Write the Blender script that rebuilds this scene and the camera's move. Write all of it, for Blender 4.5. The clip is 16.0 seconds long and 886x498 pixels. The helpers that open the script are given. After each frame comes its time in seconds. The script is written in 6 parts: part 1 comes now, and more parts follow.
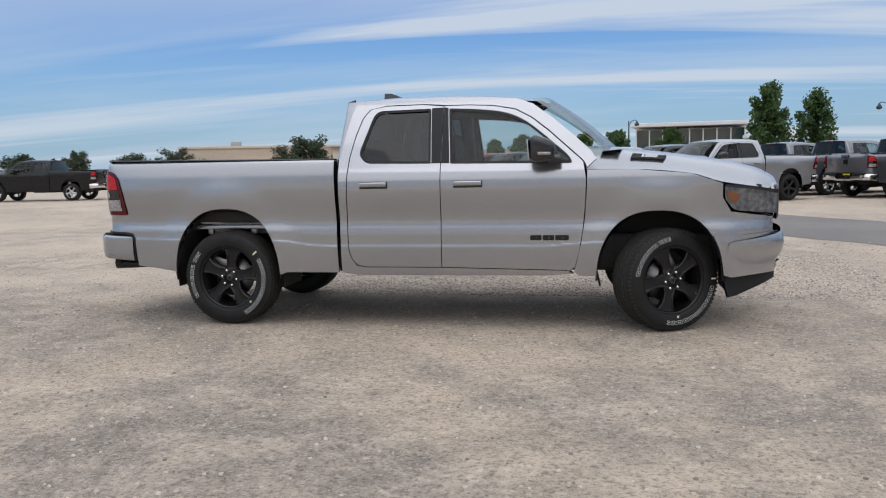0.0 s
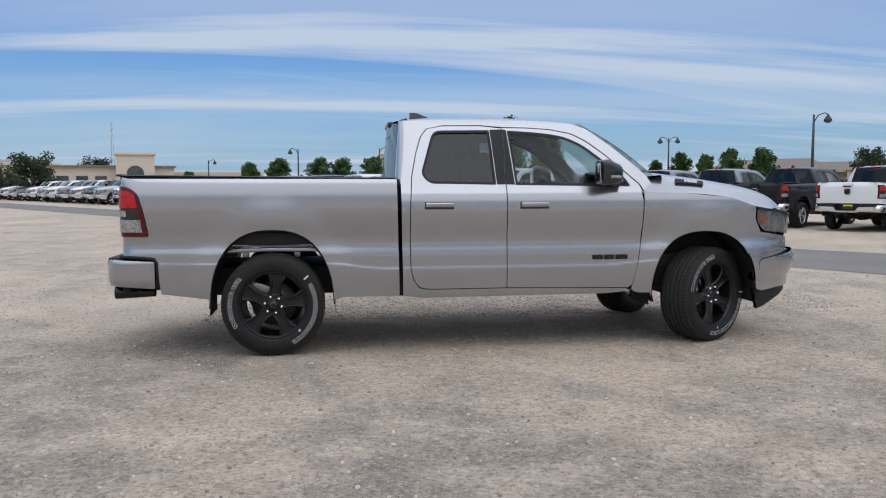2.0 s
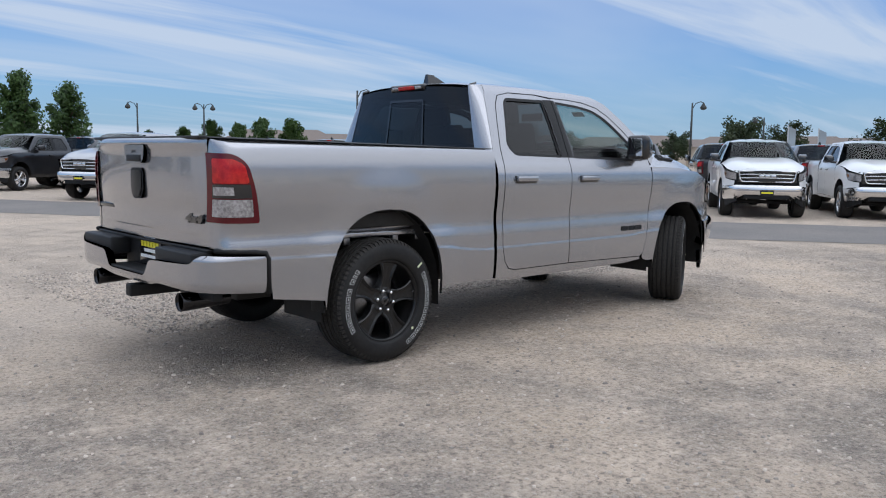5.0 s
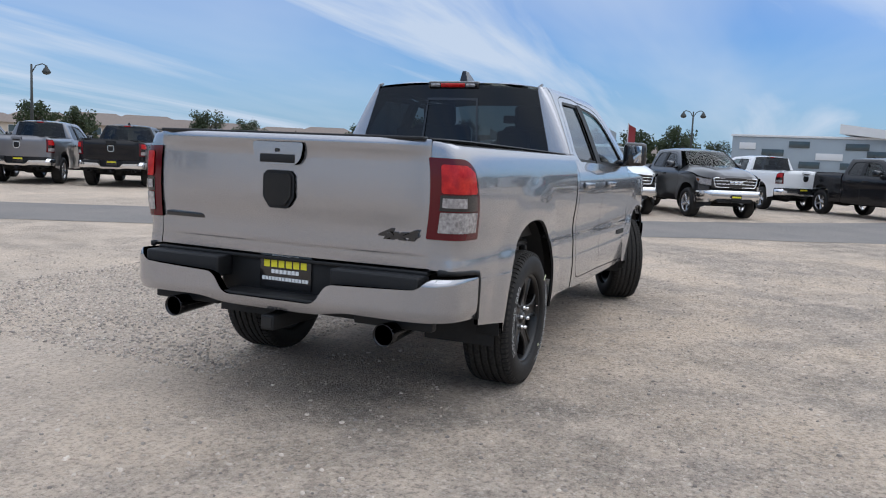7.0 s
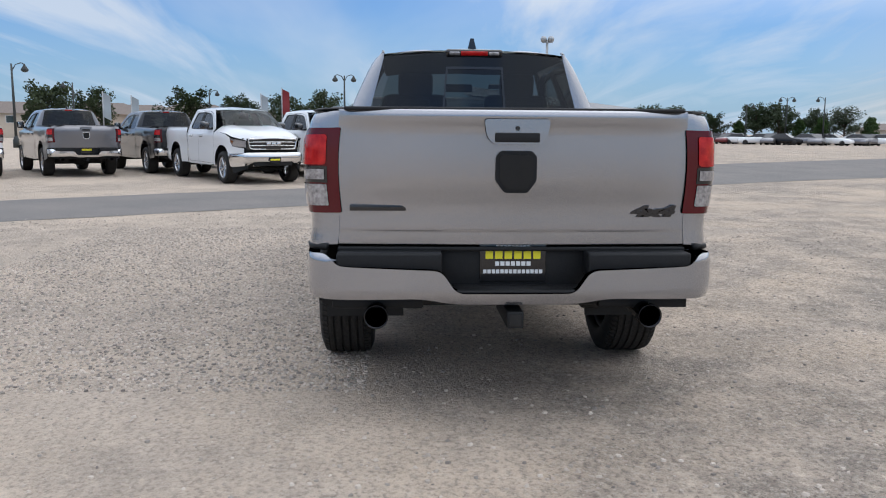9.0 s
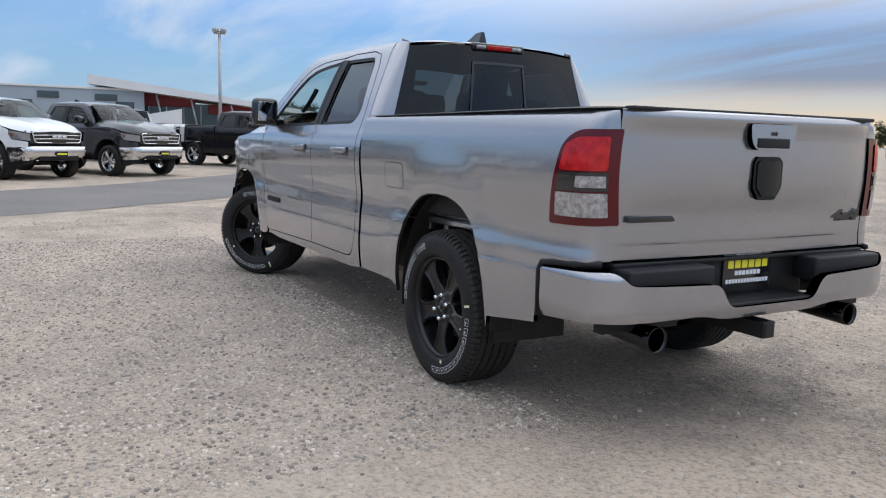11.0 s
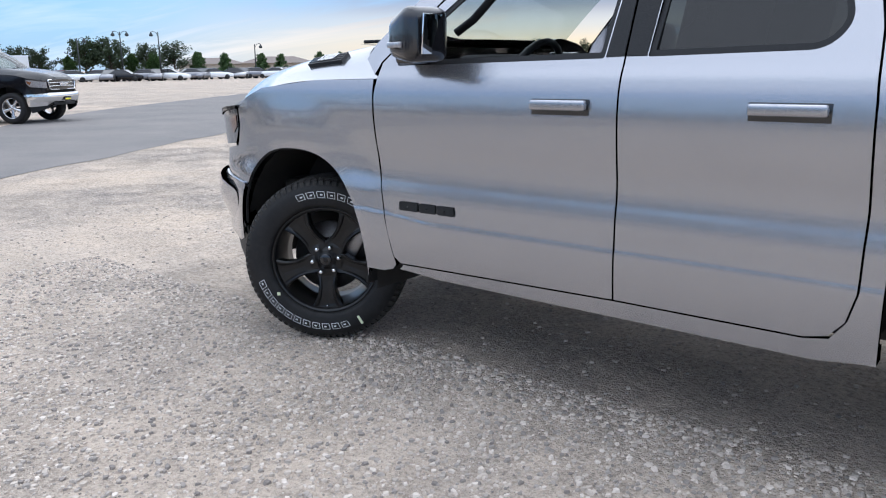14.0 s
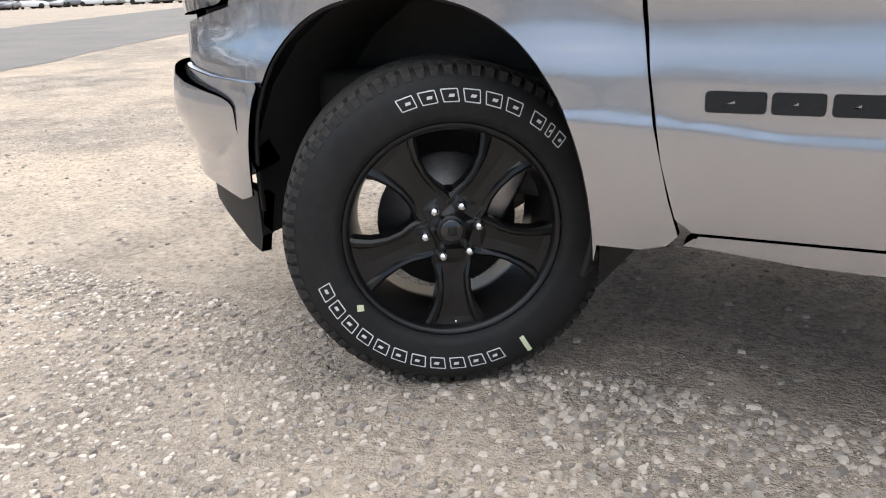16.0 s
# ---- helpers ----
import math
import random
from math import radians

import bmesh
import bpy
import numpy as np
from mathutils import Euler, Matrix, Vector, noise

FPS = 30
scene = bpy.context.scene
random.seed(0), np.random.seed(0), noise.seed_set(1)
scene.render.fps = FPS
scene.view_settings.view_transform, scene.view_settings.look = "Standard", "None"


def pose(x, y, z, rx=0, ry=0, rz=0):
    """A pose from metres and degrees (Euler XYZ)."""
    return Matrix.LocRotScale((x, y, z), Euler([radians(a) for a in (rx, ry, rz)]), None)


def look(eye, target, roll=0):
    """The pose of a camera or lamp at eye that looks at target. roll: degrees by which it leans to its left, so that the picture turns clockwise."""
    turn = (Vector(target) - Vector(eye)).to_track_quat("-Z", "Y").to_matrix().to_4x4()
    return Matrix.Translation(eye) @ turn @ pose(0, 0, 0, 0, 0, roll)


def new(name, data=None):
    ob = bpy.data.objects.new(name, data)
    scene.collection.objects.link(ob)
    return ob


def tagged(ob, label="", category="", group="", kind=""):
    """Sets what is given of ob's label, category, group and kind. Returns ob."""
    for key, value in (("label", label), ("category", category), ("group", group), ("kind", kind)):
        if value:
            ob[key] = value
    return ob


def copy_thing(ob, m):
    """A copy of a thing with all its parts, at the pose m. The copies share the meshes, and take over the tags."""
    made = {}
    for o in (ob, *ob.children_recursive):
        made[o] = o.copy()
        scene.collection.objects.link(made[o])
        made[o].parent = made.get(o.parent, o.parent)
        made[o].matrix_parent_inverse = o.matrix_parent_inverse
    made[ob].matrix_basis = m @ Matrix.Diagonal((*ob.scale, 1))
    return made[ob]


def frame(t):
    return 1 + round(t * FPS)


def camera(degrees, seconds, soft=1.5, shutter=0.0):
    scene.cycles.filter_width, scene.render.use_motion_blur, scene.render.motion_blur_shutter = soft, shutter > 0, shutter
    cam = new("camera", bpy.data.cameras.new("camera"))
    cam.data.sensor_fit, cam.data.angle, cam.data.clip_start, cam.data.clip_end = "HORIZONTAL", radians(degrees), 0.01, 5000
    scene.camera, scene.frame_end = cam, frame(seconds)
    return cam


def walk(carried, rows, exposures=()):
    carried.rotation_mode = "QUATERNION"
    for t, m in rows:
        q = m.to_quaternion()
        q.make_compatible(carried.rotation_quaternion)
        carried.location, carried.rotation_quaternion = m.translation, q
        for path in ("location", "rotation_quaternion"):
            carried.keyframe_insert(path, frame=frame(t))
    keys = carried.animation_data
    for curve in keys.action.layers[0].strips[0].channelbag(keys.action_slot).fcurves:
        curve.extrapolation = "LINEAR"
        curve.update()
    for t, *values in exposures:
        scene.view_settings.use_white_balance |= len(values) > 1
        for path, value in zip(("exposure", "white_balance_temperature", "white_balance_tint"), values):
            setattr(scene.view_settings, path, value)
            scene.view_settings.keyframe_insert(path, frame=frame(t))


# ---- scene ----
cam = camera(57.8, 16.0, soft=1.1)
PATH = [
    (0.0, 1.347, -7.253, 1.328, 83.98, 1.17, 11.18),
    (0.5, 0.681, -7.411, 1.330, 84.12, 0.88, 7.05),
    (1.0, -0.004, -7.406, 1.328, 84.88, 0.53, 1.98),
    (1.5, -0.677, -7.404, 1.327, 85.17, 0.23, -2.37),
    (2.0, -1.342, -7.280, 1.324, 85.53, 0.15, -8.07),
    (2.5, -2.007, -7.087, 1.324, 85.53, 0.40, -13.00),
    (3.0, -2.638, -6.845, 1.322, 85.14, -0.55, -18.64),
    (5.5, -5.499, -4.293, 1.330, 83.56, -0.60, -49.09),
    (6.0, -5.876, -3.679, 1.345, 83.96, -0.79, -54.84),
    (6.5, -6.103, -2.981, 1.338, 83.97, -2.21, -61.09),
    (7.0, -6.336, -2.307, 1.333, 83.47, -2.57, -66.82),
    (7.5, -6.457, -1.606, 1.332, 82.69, -1.50, -72.93),
    (8.0, -6.581, -0.891, 1.336, 82.65, -0.68, -79.83),
    (8.5, -6.599, -0.199, 1.309, 82.21, -0.61, -86.73),
    (9.0, -6.564, 0.513, 1.314, 81.70, -0.45, -92.96),
    (11.5, -4.752, 3.329, 1.284, 80.79, -1.64, -124.30),
    (12.0, -4.061, 3.563, 1.306, 79.08, -1.64, -127.97),
    (12.5, -3.388, 3.662, 1.317, 78.40, -1.78, -131.54),
    (13.0, -2.646, 3.664, 1.331, 77.21, -1.11, -134.94),
    (13.5, -1.924, 3.622, 1.334, 77.41, 0.10, -137.92),
    (14.0, -1.233, 3.400, 1.317, 77.12, 0.88, -139.69),
    (14.5, -0.602, 3.241, 1.307, 76.91, 0.85, -141.29),
    (15.0, -0.029, 2.944, 1.232, 75.67, 1.64, -142.78),
    (15.5, 0.479, 2.678, 1.114, 72.49, 2.70, -145.96),
    (16.0, 0.780, 2.481, 0.965, 71.69, 2.25, -150.79),
]
EXPOSURES = [(0.0, -0.24, 6150, 10), (3.0, -0.34, 5850, 10), (5.5, -0.22, 5800, 10), (9.0, -0.17, 5950, 10), (11.5, -0.08, 5900, 10), (12.5, 0.12, 5750, 10), (14.5, 0.30, 5650, 10), (15.5, 0.42, 5700, 10), (16.0, 0.62, 6400, 10)]
walk(cam, [(t, pose(x, y, z, rx, ry, rz)) for t, x, y, z, rx, ry, rz in PATH], EXPOSURES)

# ---- sky, sun ----
SUN_AZ, SUN_EL = -78.0, 66.0


def nodes_of(tree):
    tree.nodes.clear()

    def add(kind, operation="", blend_type=""):
        n = tree.nodes.new(kind)
        if blend_type:
            n.data_type, n.blend_type = "RGBA", blend_type
        if operation:
            n.operation = operation
        return n

    def wire(a, b):
        tree.links.new(a, b)
    return add, wire


def ramp(add, wire, source, stops):
    n = add("ShaderNodeValToRGB")
    while len(n.color_ramp.elements) < len(stops):
        n.color_ramp.elements.new(0.5)
    for e, (p, c) in zip(n.color_ramp.elements, stops):
        e.position = p
        e.color = (c, c, c, 1) if not hasattr(c, "__len__") else (*c, 1)
    wire(source, n.inputs[0])
    return n.outputs[0]


def math_node(add, wire, op, a, b=None, c=None):
    n = add("ShaderNodeMath", operation=op)
    for i, v in enumerate((a, b, c)):
        if v is None:
            continue
        if isinstance(v, (int, float)):
            n.inputs[i].default_value = v
        else:
            wire(v, n.inputs[i])
    return n.outputs[0]


def mix_colour(add, wire, fac, a, b, blend="MIX"):
    n = add("ShaderNodeMix", blend_type=blend)
    for socket, v in ((n.inputs[0], fac), (n.inputs[6], a), (n.inputs[7], b)):
        if isinstance(v, (int, float)):
            socket.default_value = v
        elif isinstance(v, tuple):
            socket.default_value = (*v, 1)
        else:
            wire(v, socket)
    return n.outputs[2]


world = bpy.data.worlds.new("world")
scene.world = world
world.use_nodes = True
add, wire = nodes_of(world.node_tree)
sky = add("ShaderNodeTexSky")
sky.sky_type, sky.sun_disc = "NISHITA", False
sky.sun_elevation, sky.sun_rotation = radians(SUN_EL), radians(90 - SUN_AZ)
sky.air_density, sky.dust_density, sky.ozone_density = 1.0, 0.6, 1.0
co = add("ShaderNodeTexCoord")
sep = add("ShaderNodeSeparateXYZ")
wire(co.outputs["Generated"], sep.inputs[0])
X, Y, Z = sep.outputs
up = math_node(add, wire, "MAXIMUM", Z, 0.0)
deep = math_node(add, wire, "ADD", up, 0.10)
flat = add("ShaderNodeCombineXYZ")
wire(math_node(add, wire, "DIVIDE", X, deep), flat.inputs[0])
wire(math_node(add, wire, "DIVIDE", Y, deep), flat.inputs[1])


def clouds(turn, sx, sy, scale, detail, rough, warp, seed):
    m = add("ShaderNodeMapping")
    m.inputs["Rotation"].default_value = (0, 0, radians(turn))
    m.inputs["Scale"].default_value = (sx, sy, 1)
    m.inputs["Location"].default_value = (seed, seed * 0.7, seed * 1.3)
    wire(flat.outputs[0], m.inputs[0])
    n = add("ShaderNodeTexNoise")
    n.inputs["Scale"].default_value, n.inputs["Detail"].default_value = scale, detail
    n.inputs["Roughness"].default_value, n.inputs["Distortion"].default_value = rough, warp
    wire(m.outputs[0], n.inputs["Vector"])
    return n.outputs["Fac"]


streaks = ramp(add, wire, clouds(24, 0.16, 0.95, 1.0, 7, 0.56, 0.7, 3.1), [(0.47, 0.0), (0.64, 1.0)])
veil = ramp(add, wire, clouds(20, 0.12, 0.42, 1.0, 5, 0.55, 0.5, 8.4), [(0.46, 0.0), (0.70, 0.7)])
puffs = ramp(add, wire, clouds(-15, 0.34, 0.8, 1.2, 8, 0.6, 0.4, 5.2), [(0.50, 0.0), (0.66, 1.0)])
# the sun's side of the sky: puffs, and a warm band low down
sx, sy = math.cos(radians(SUN_AZ)), math.sin(radians(SUN_AZ))
toward = math_node(add, wire, "ADD", math_node(add, wire, "MULTIPLY", X, sx), math_node(add, wire, "MULTIPLY", Y, sy))
puffs = math_node(add, wire, "MULTIPLY", puffs, ramp(add, wire, toward, [(0.30, 0.0), (0.80, 1.0)]))
sunward = ramp(add, wire, toward, [(0.62, 0.0), (0.88, 1.0)])
cover = math_node(add, wire, "MAXIMUM", math_node(add, wire, "MAXIMUM", streaks, veil), puffs)
low = ramp(add, wire, Z, [(0.025, 1.0), (0.075, 0.0)])
haze = ramp(add, wire, Z, [(0.0, 0.80), (0.17, 0.0)])
grey_top = math_node(add, wire, "MULTIPLY", ramp(add, wire, Z, [(0.03, 0.0), (0.065, 1.0)]), sunward)
bank = math_node(add, wire, "MULTIPLY", ramp(add, wire, clouds(10, 0.25, 0.7, 1.0, 8, 0.6, 0.5, 2.2), [(0.36, 0.25), (0.52, 1.0)]), grey_top)
cover = math_node(add, wire, "MAXIMUM", cover, bank)
cloud_colour = mix_colour(add, wire, grey_top, (7.0, 7.5, 8.1), (3.0, 3.15, 3.8))
cloud_colour = mix_colour(add, wire, math_node(add, wire, "MULTIPLY", sunward, low), cloud_colour, (9.5, 7.2, 4.4))
tinted_sky = mix_colour(add, wire, 1.0, sky.outputs[0], (0.66, 0.93, 1.30), "MULTIPLY")
whole = mix_colour(add, wire, haze, tinted_sky, (3.9, 5.4, 6.7))
glow = math_node(add, wire, "MULTIPLY", math_node(add, wire, "MULTIPLY", sunward, low), 0.85)
whole = mix_colour(add, wire, glow, whole, (9.0, 6.9, 4.3))
whole = mix_colour(add, wire, math_node(add, wire, "MULTIPLY", cover, 0.85), whole, cloud_colour)
# the blue pales above the low sky
whole = mix_colour(add, wire, ramp(add, wire, Z, [(0.15, 0.0), (0.34, 0.7)]), whole, (7.6, 8.2, 9.0))
# cloud lit from behind, high over the warm band
bright = math_node(add, wire, "MULTIPLY", ramp(add, wire, toward, [(0.15, 0.0), (0.75, 1.0)]), ramp(add, wire, Z, [(0.12, 0.0), (0.24, 0.85), (0.60, 0.85), (0.75, 0.0)]))
whole = mix_colour(add, wire, bright, whole, (13.5, 13.0, 12.2))
# thin bright overcast towards the zenith
whole = mix_colour(add, wire, ramp(add, wire, Z, [(0.28, 0.0), (0.66, 0.92)]), whole, (13.5, 13.7, 14.2))
back = add("ShaderNodeBackground")
back.inputs["Strength"].default_value = 0.105
wire(whole, back.inputs[0])
wire(back.outputs[0], add("ShaderNodeOutputWorld").inputs[0])

sun = new("sun", bpy.data.lights.new("sun", "SUN"))
sun.data.energy, sun.data.angle, sun.data.color = 0.8, radians(60), (1.0, 0.93, 0.84)
sun.matrix_world = look((0, 0, 30), (-30 * sx, -30 * sy, 30 - 30 * math.tan(radians(SUN_EL))))


# ---- materials ----
def material(name, colour, rough=0.5, metal=0.0, coat=0.0, grain=None, bump=0.0, spread=0.0, stain=None, specular=0.5):
    """grain: (scale, second colour, amount); stain: (scale, colour, amount); spread: variation from object to object."""
    m = bpy.data.materials.new(name)
    m.use_nodes = True
    add, wire = nodes_of(m.node_tree)
    b = add("ShaderNodeBsdfPrincipled")
    b.inputs["Base Color"].default_value = (*colour, 1)
    b.inputs["Roughness"].default_value, b.inputs["Metallic"].default_value = rough, metal
    b.inputs["Coat Weight"].default_value, b.inputs["Coat Roughness"].default_value = coat, 0.04
    b.inputs["Specular IOR Level"].default_value = specular
    co = add("ShaderNodeTexCoord")
    result = None
    for spec in (grain, stain):
        if not spec:
            continue
        n = add("ShaderNodeTexNoise")
        n.inputs["Scale"].default_value, n.inputs["Detail"].default_value, n.inputs["Roughness"].default_value = spec[0], 6, 0.6
        wire(co.outputs["Object"], n.inputs["Vector"])
        fac = ramp(add, wire, n.outputs["Fac"], [(0.36, 0.0), (0.66, spec[2])])
        result = mix_colour(add, wire, fac, result or colour, spec[1])
        if bump and spec is grain:
            k = add("ShaderNodeBump")
            k.inputs["Strength"].default_value, k.inputs["Distance"].default_value = bump, 0.01
            wire(n.outputs["Fac"], k.inputs["Height"])
            wire(k.outputs[0], b.inputs["Normal"])
    if spread:
        info = add("ShaderNodeObjectInfo")
        h = add("ShaderNodeHueSaturation")
        wire(math_node(add, wire, "MULTIPLY_ADD", info.outputs["Random"], spread, 1 - spread / 2), h.inputs["Value"])
        if result:
            wire(result, h.inputs["Color"])
        else:
            h.inputs["Color"].default_value = (*colour, 1)
        result = h.outputs[0]
    if result:
        wire(result, b.inputs["Base Color"])
    wire(b.outputs[0], add("ShaderNodeOutputMaterial").inputs[0])
    return m


def glass(name, tint, rough=0.0, least=0.04):
    """A thin pane: what is behind shows through its tint, under a mirror that grows at a slant."""
    m = bpy.data.materials.new(name)
    m.use_nodes = True
    add, wire = nodes_of(m.node_tree)
    clear, gloss, slant = add("ShaderNodeBsdfTransparent"), add("ShaderNodeBsdfGlossy"), add("ShaderNodeLayerWeight")
    clear.inputs[0].default_value = (*tint, 1)
    gloss.inputs["Roughness"].default_value = rough
    slant.inputs[0].default_value = 0.5
    grow = math_node(add, wire, "MULTIPLY_ADD", math_node(add, wire, "POWER", slant.outputs["Facing"], 4.0), 0.85, least)
    mix = add("ShaderNodeMixShader")
    wire(grow, mix.inputs[0])
    wire(clear.outputs[0], mix.inputs[1])
    wire(gloss.outputs[0], mix.inputs[2])
    wire(mix.outputs[0], add("ShaderNodeOutputMaterial").inputs[0])
    return m


def paint(name, colour, metal=0.75, rough=0.3):
    return material(name, colour, rough, metal, 1.0, grain=(900, tuple(c * 1.18 for c in colour), 0.5))


SILVER = paint("silver metallic paint", (0.368, 0.373, 0.398), 0.86, 0.24)
PAINTS = {
    "white": material("white car paint", (0.78, 0.79, 0.80), 0.35, 0, 0.8),
    "black": material("black car paint", (0.006, 0.006, 0.008), 0.22, 0.0, 0.3, specular=0.25),
    "grey": paint("grey metallic paint", (0.20, 0.20, 0.215)),
    "dark grey": paint("dark grey metallic paint", (0.0293, 0.0306, 0.0351)),
    "silver": paint("pale silver paint", (0.42, 0.42, 0.43)),
    "red": material("dark red car paint", (0.16, 0.012, 0.016), 0.3, 0.2, 1.0),
    "blue": material("bright blue car paint", (0.015, 0.09, 0.34), 0.3, 0.2, 1.0),
}
BLACK_PLASTIC = material("black textured plastic", (0.009, 0.0095, 0.0105), 0.5, grain=(160, (0.016, 0.0165, 0.018), 0.7), bump=0.15, specular=0.3)
GLOSS_BLACK = material("gloss black", (0.010, 0.010, 0.012), 0.18, 0, 0.6)
UNDERBODY = material("dark underbody steel", (0.010, 0.0095, 0.0095), 0.7, grain=(14, (0.02, 0.018, 0.016), 0.8))
RUBBER = material("tyre rubber", (0.010, 0.010, 0.011), 0.58, grain=(45, (0.017, 0.0165, 0.0165), 0.7), bump=0.12, stain=(6, (0.032, 0.030, 0.027), 0.3), specular=0.25)
TREAD = material("tyre tread rubber", (0.022, 0.021, 0.020), 0.8, grain=(60, (0.05, 0.046, 0.041), 0.8), bump=0.2, specular=0.2)
RIM_BLACK = material("satin black alloy", (0.0055, 0.0055, 0.006), 0.30, 0.0, 0.12, specular=0.35, stain=(30, (0.016, 0.0155, 0.0145), 0.2))
CHROME = material("chrome", (0.78, 0.78, 0.79), 0.12, 1.0)
ALLOY = material("polished alloy", (0.55, 0.55, 0.56), 0.25, 1.0)
STEEL = material("brake steel", (0.30, 0.30, 0.31), 0.35, 1.0, grain=(60, (0.2, 0.18, 0.16), 0.5))
WHITE_MARK = material("white letter rubber", (0.66, 0.67, 0.67), 0.6)
RED_LENS = material("red tail lens", (0.33, 0.003, 0.006), 0.12, 0, 0.35, specular=0.3, grain=(26, (0.60, 0.018, 0.014), 0.8))
DEEP_RED = material("dark red lens border", (0.085, 0.002, 0.006), 0.1, 0, 0.35, specular=0.3)
CLEAR_LENS = material("clear ribbed lens", (0.46, 0.45, 0.46), 0.14, 0.35, 1.0, grain=(45, (0.17, 0.16, 0.165), 0.9))
AMBER = material("amber lens", (0.17, 0.055, 0.015), 0.15, 0, 1.0)
LAMP_DARK = material("dark headlamp inside", (0.06, 0.065, 0.075), 0.15, 0.5, 1.0, grain=(22, (0.24, 0.26, 0.29), 0.7))
SEAT = material("black seat cloth", (0.012, 0.012, 0.013), 0.9, grain=(120, (0.02, 0.02, 0.022), 0.8), bump=0.2)
YELLOW = material("yellow print", (0.80, 0.72, 0.02), 0.5)
WHITE_PRINT = material("white print", (0.75, 0.76, 0.77), 0.5)
PRIVACY = glass("privacy glass", (0.10, 0.11, 0.115), least=0.05)
CLEAR = glass("clear car glass", (0.60, 0.68, 0.66), least=0.03)
DARK_CHROME = material("dark chrome", (0.045, 0.045, 0.048), 0.18, 1.0)
MIRROR = material("mirror glass", (0.85, 0.86, 0.87), 0.02, 1.0)


# ---- building blocks ----
def part(name, mesh, mat, parent=None, label="", place=None):
    if isinstance(mesh, bmesh.types.BMesh):
        data = bpy.data.meshes.new(name)
        mesh.to_mesh(data)
        mesh.free()
        mesh = data
    if mat and not mesh.materials:
        mesh.materials.append(mat)
    ob = new(name, mesh)
    if parent:
        ob.parent = parent
    if place:
        ob.matrix_basis = place
    return tagged(ob, label) if label else ob


def smooth(mesh, on=True):
    for p in mesh.polygons:
        p.use_smooth = on
    return mesh


def mesh_of(name, verts, faces, mat=None, soft=False):
    m = bpy.data.meshes.new(name)
    m.from_pydata([tuple(v) for v in verts], [], faces)
    if mat:
        m.materials.append(mat)
    m.validate()
    return smooth(m, soft)


def box(sx, sy, sz, at=(0, 0, 0), bevel=0.0, turn=None, segments=2):
    bm = bmesh.new()
    bmesh.ops.create_cube(bm, size=1, matrix=Matrix.Diagonal((sx, sy, sz, 1)))
    if bevel:
        bmesh.ops.bevel(bm, geom=bm.edges[:], offset=bevel, segments=segments, affect="EDGES", profile=0.6)
    m = Matrix.Translation(at) @ (turn or Matrix.Identity(4))
    bmesh.ops.transform(bm, matrix=m, verts=bm.verts)
    for f in bm.faces:
        f.smooth = bevel > 0 and segments > 1
    return bm


def tube(points, radius, sides=10, closed=False):
    """A bent round bar through points, its radius one number or one for each point."""
    pts = [Vector(p) for p in points]
    rs = [radius] * len(pts) if isinstance(radius, (int, float)) else radius
    verts, faces = [], []
    side = None
    for i, p in enumerate(pts):
        a, b = (pts[i - 1], pts[(i + 1) % len(pts)]) if closed else (pts[max(i - 1, 0)], pts[min(i + 1, len(pts) - 1)])
        d = (b - a).normalized()
        if side is None:
            side = d.orthogonal().normalized()
        side = (side - d * side.dot(d)).normalized()
        other = d.cross(side)
        verts += [p + rs[i] * (math.cos(k) * side + math.sin(k) * other) for k in np.linspace(0, 2 * math.pi, sides, endpoint=False)]
    n = len(pts)
    for i in range(n if closed else n - 1):
        for k in range(sides):
            j, i2 = (k + 1) % sides, (i + 1) % n
            faces.append((i * sides + k, i * sides + j, i2 * sides + j, i2 * sides + k))
    if not closed:
        faces += [tuple(range(sides))[::-1], tuple((n - 1) * sides + k for k in range(sides))]
    return mesh_of("tube", verts, faces, None, True)


def lathe(profile, steps, axis="y"):
    """profile: (radius, along) pairs turned about the axis."""
    verts, faces = [], []
    for k in range(steps):
        a = 2 * math.pi * k / steps
        verts += [(r * math.cos(a), h, r * math.sin(a)) if axis == "y" else (r * math.cos(a), r * math.sin(a), h) for r, h in profile]
    n = len(profile)
    for k in range(steps):
        for i in range(n - 1):
            a, b = k * n, ((k + 1) % steps) * n
            faces.append((a + i, a + i + 1, b + i + 1, b + i))
    return mesh_of("lathe", verts, faces, None, True)


def joined(meshes):
    bm = bmesh.new()
    for m in meshes:
        if isinstance(m, bmesh.types.BMesh):
            data = bpy.data.meshes.new("piece")
            m.to_mesh(data)
            m.free()
            m = data
        bm.from_mesh(m)
    return bm


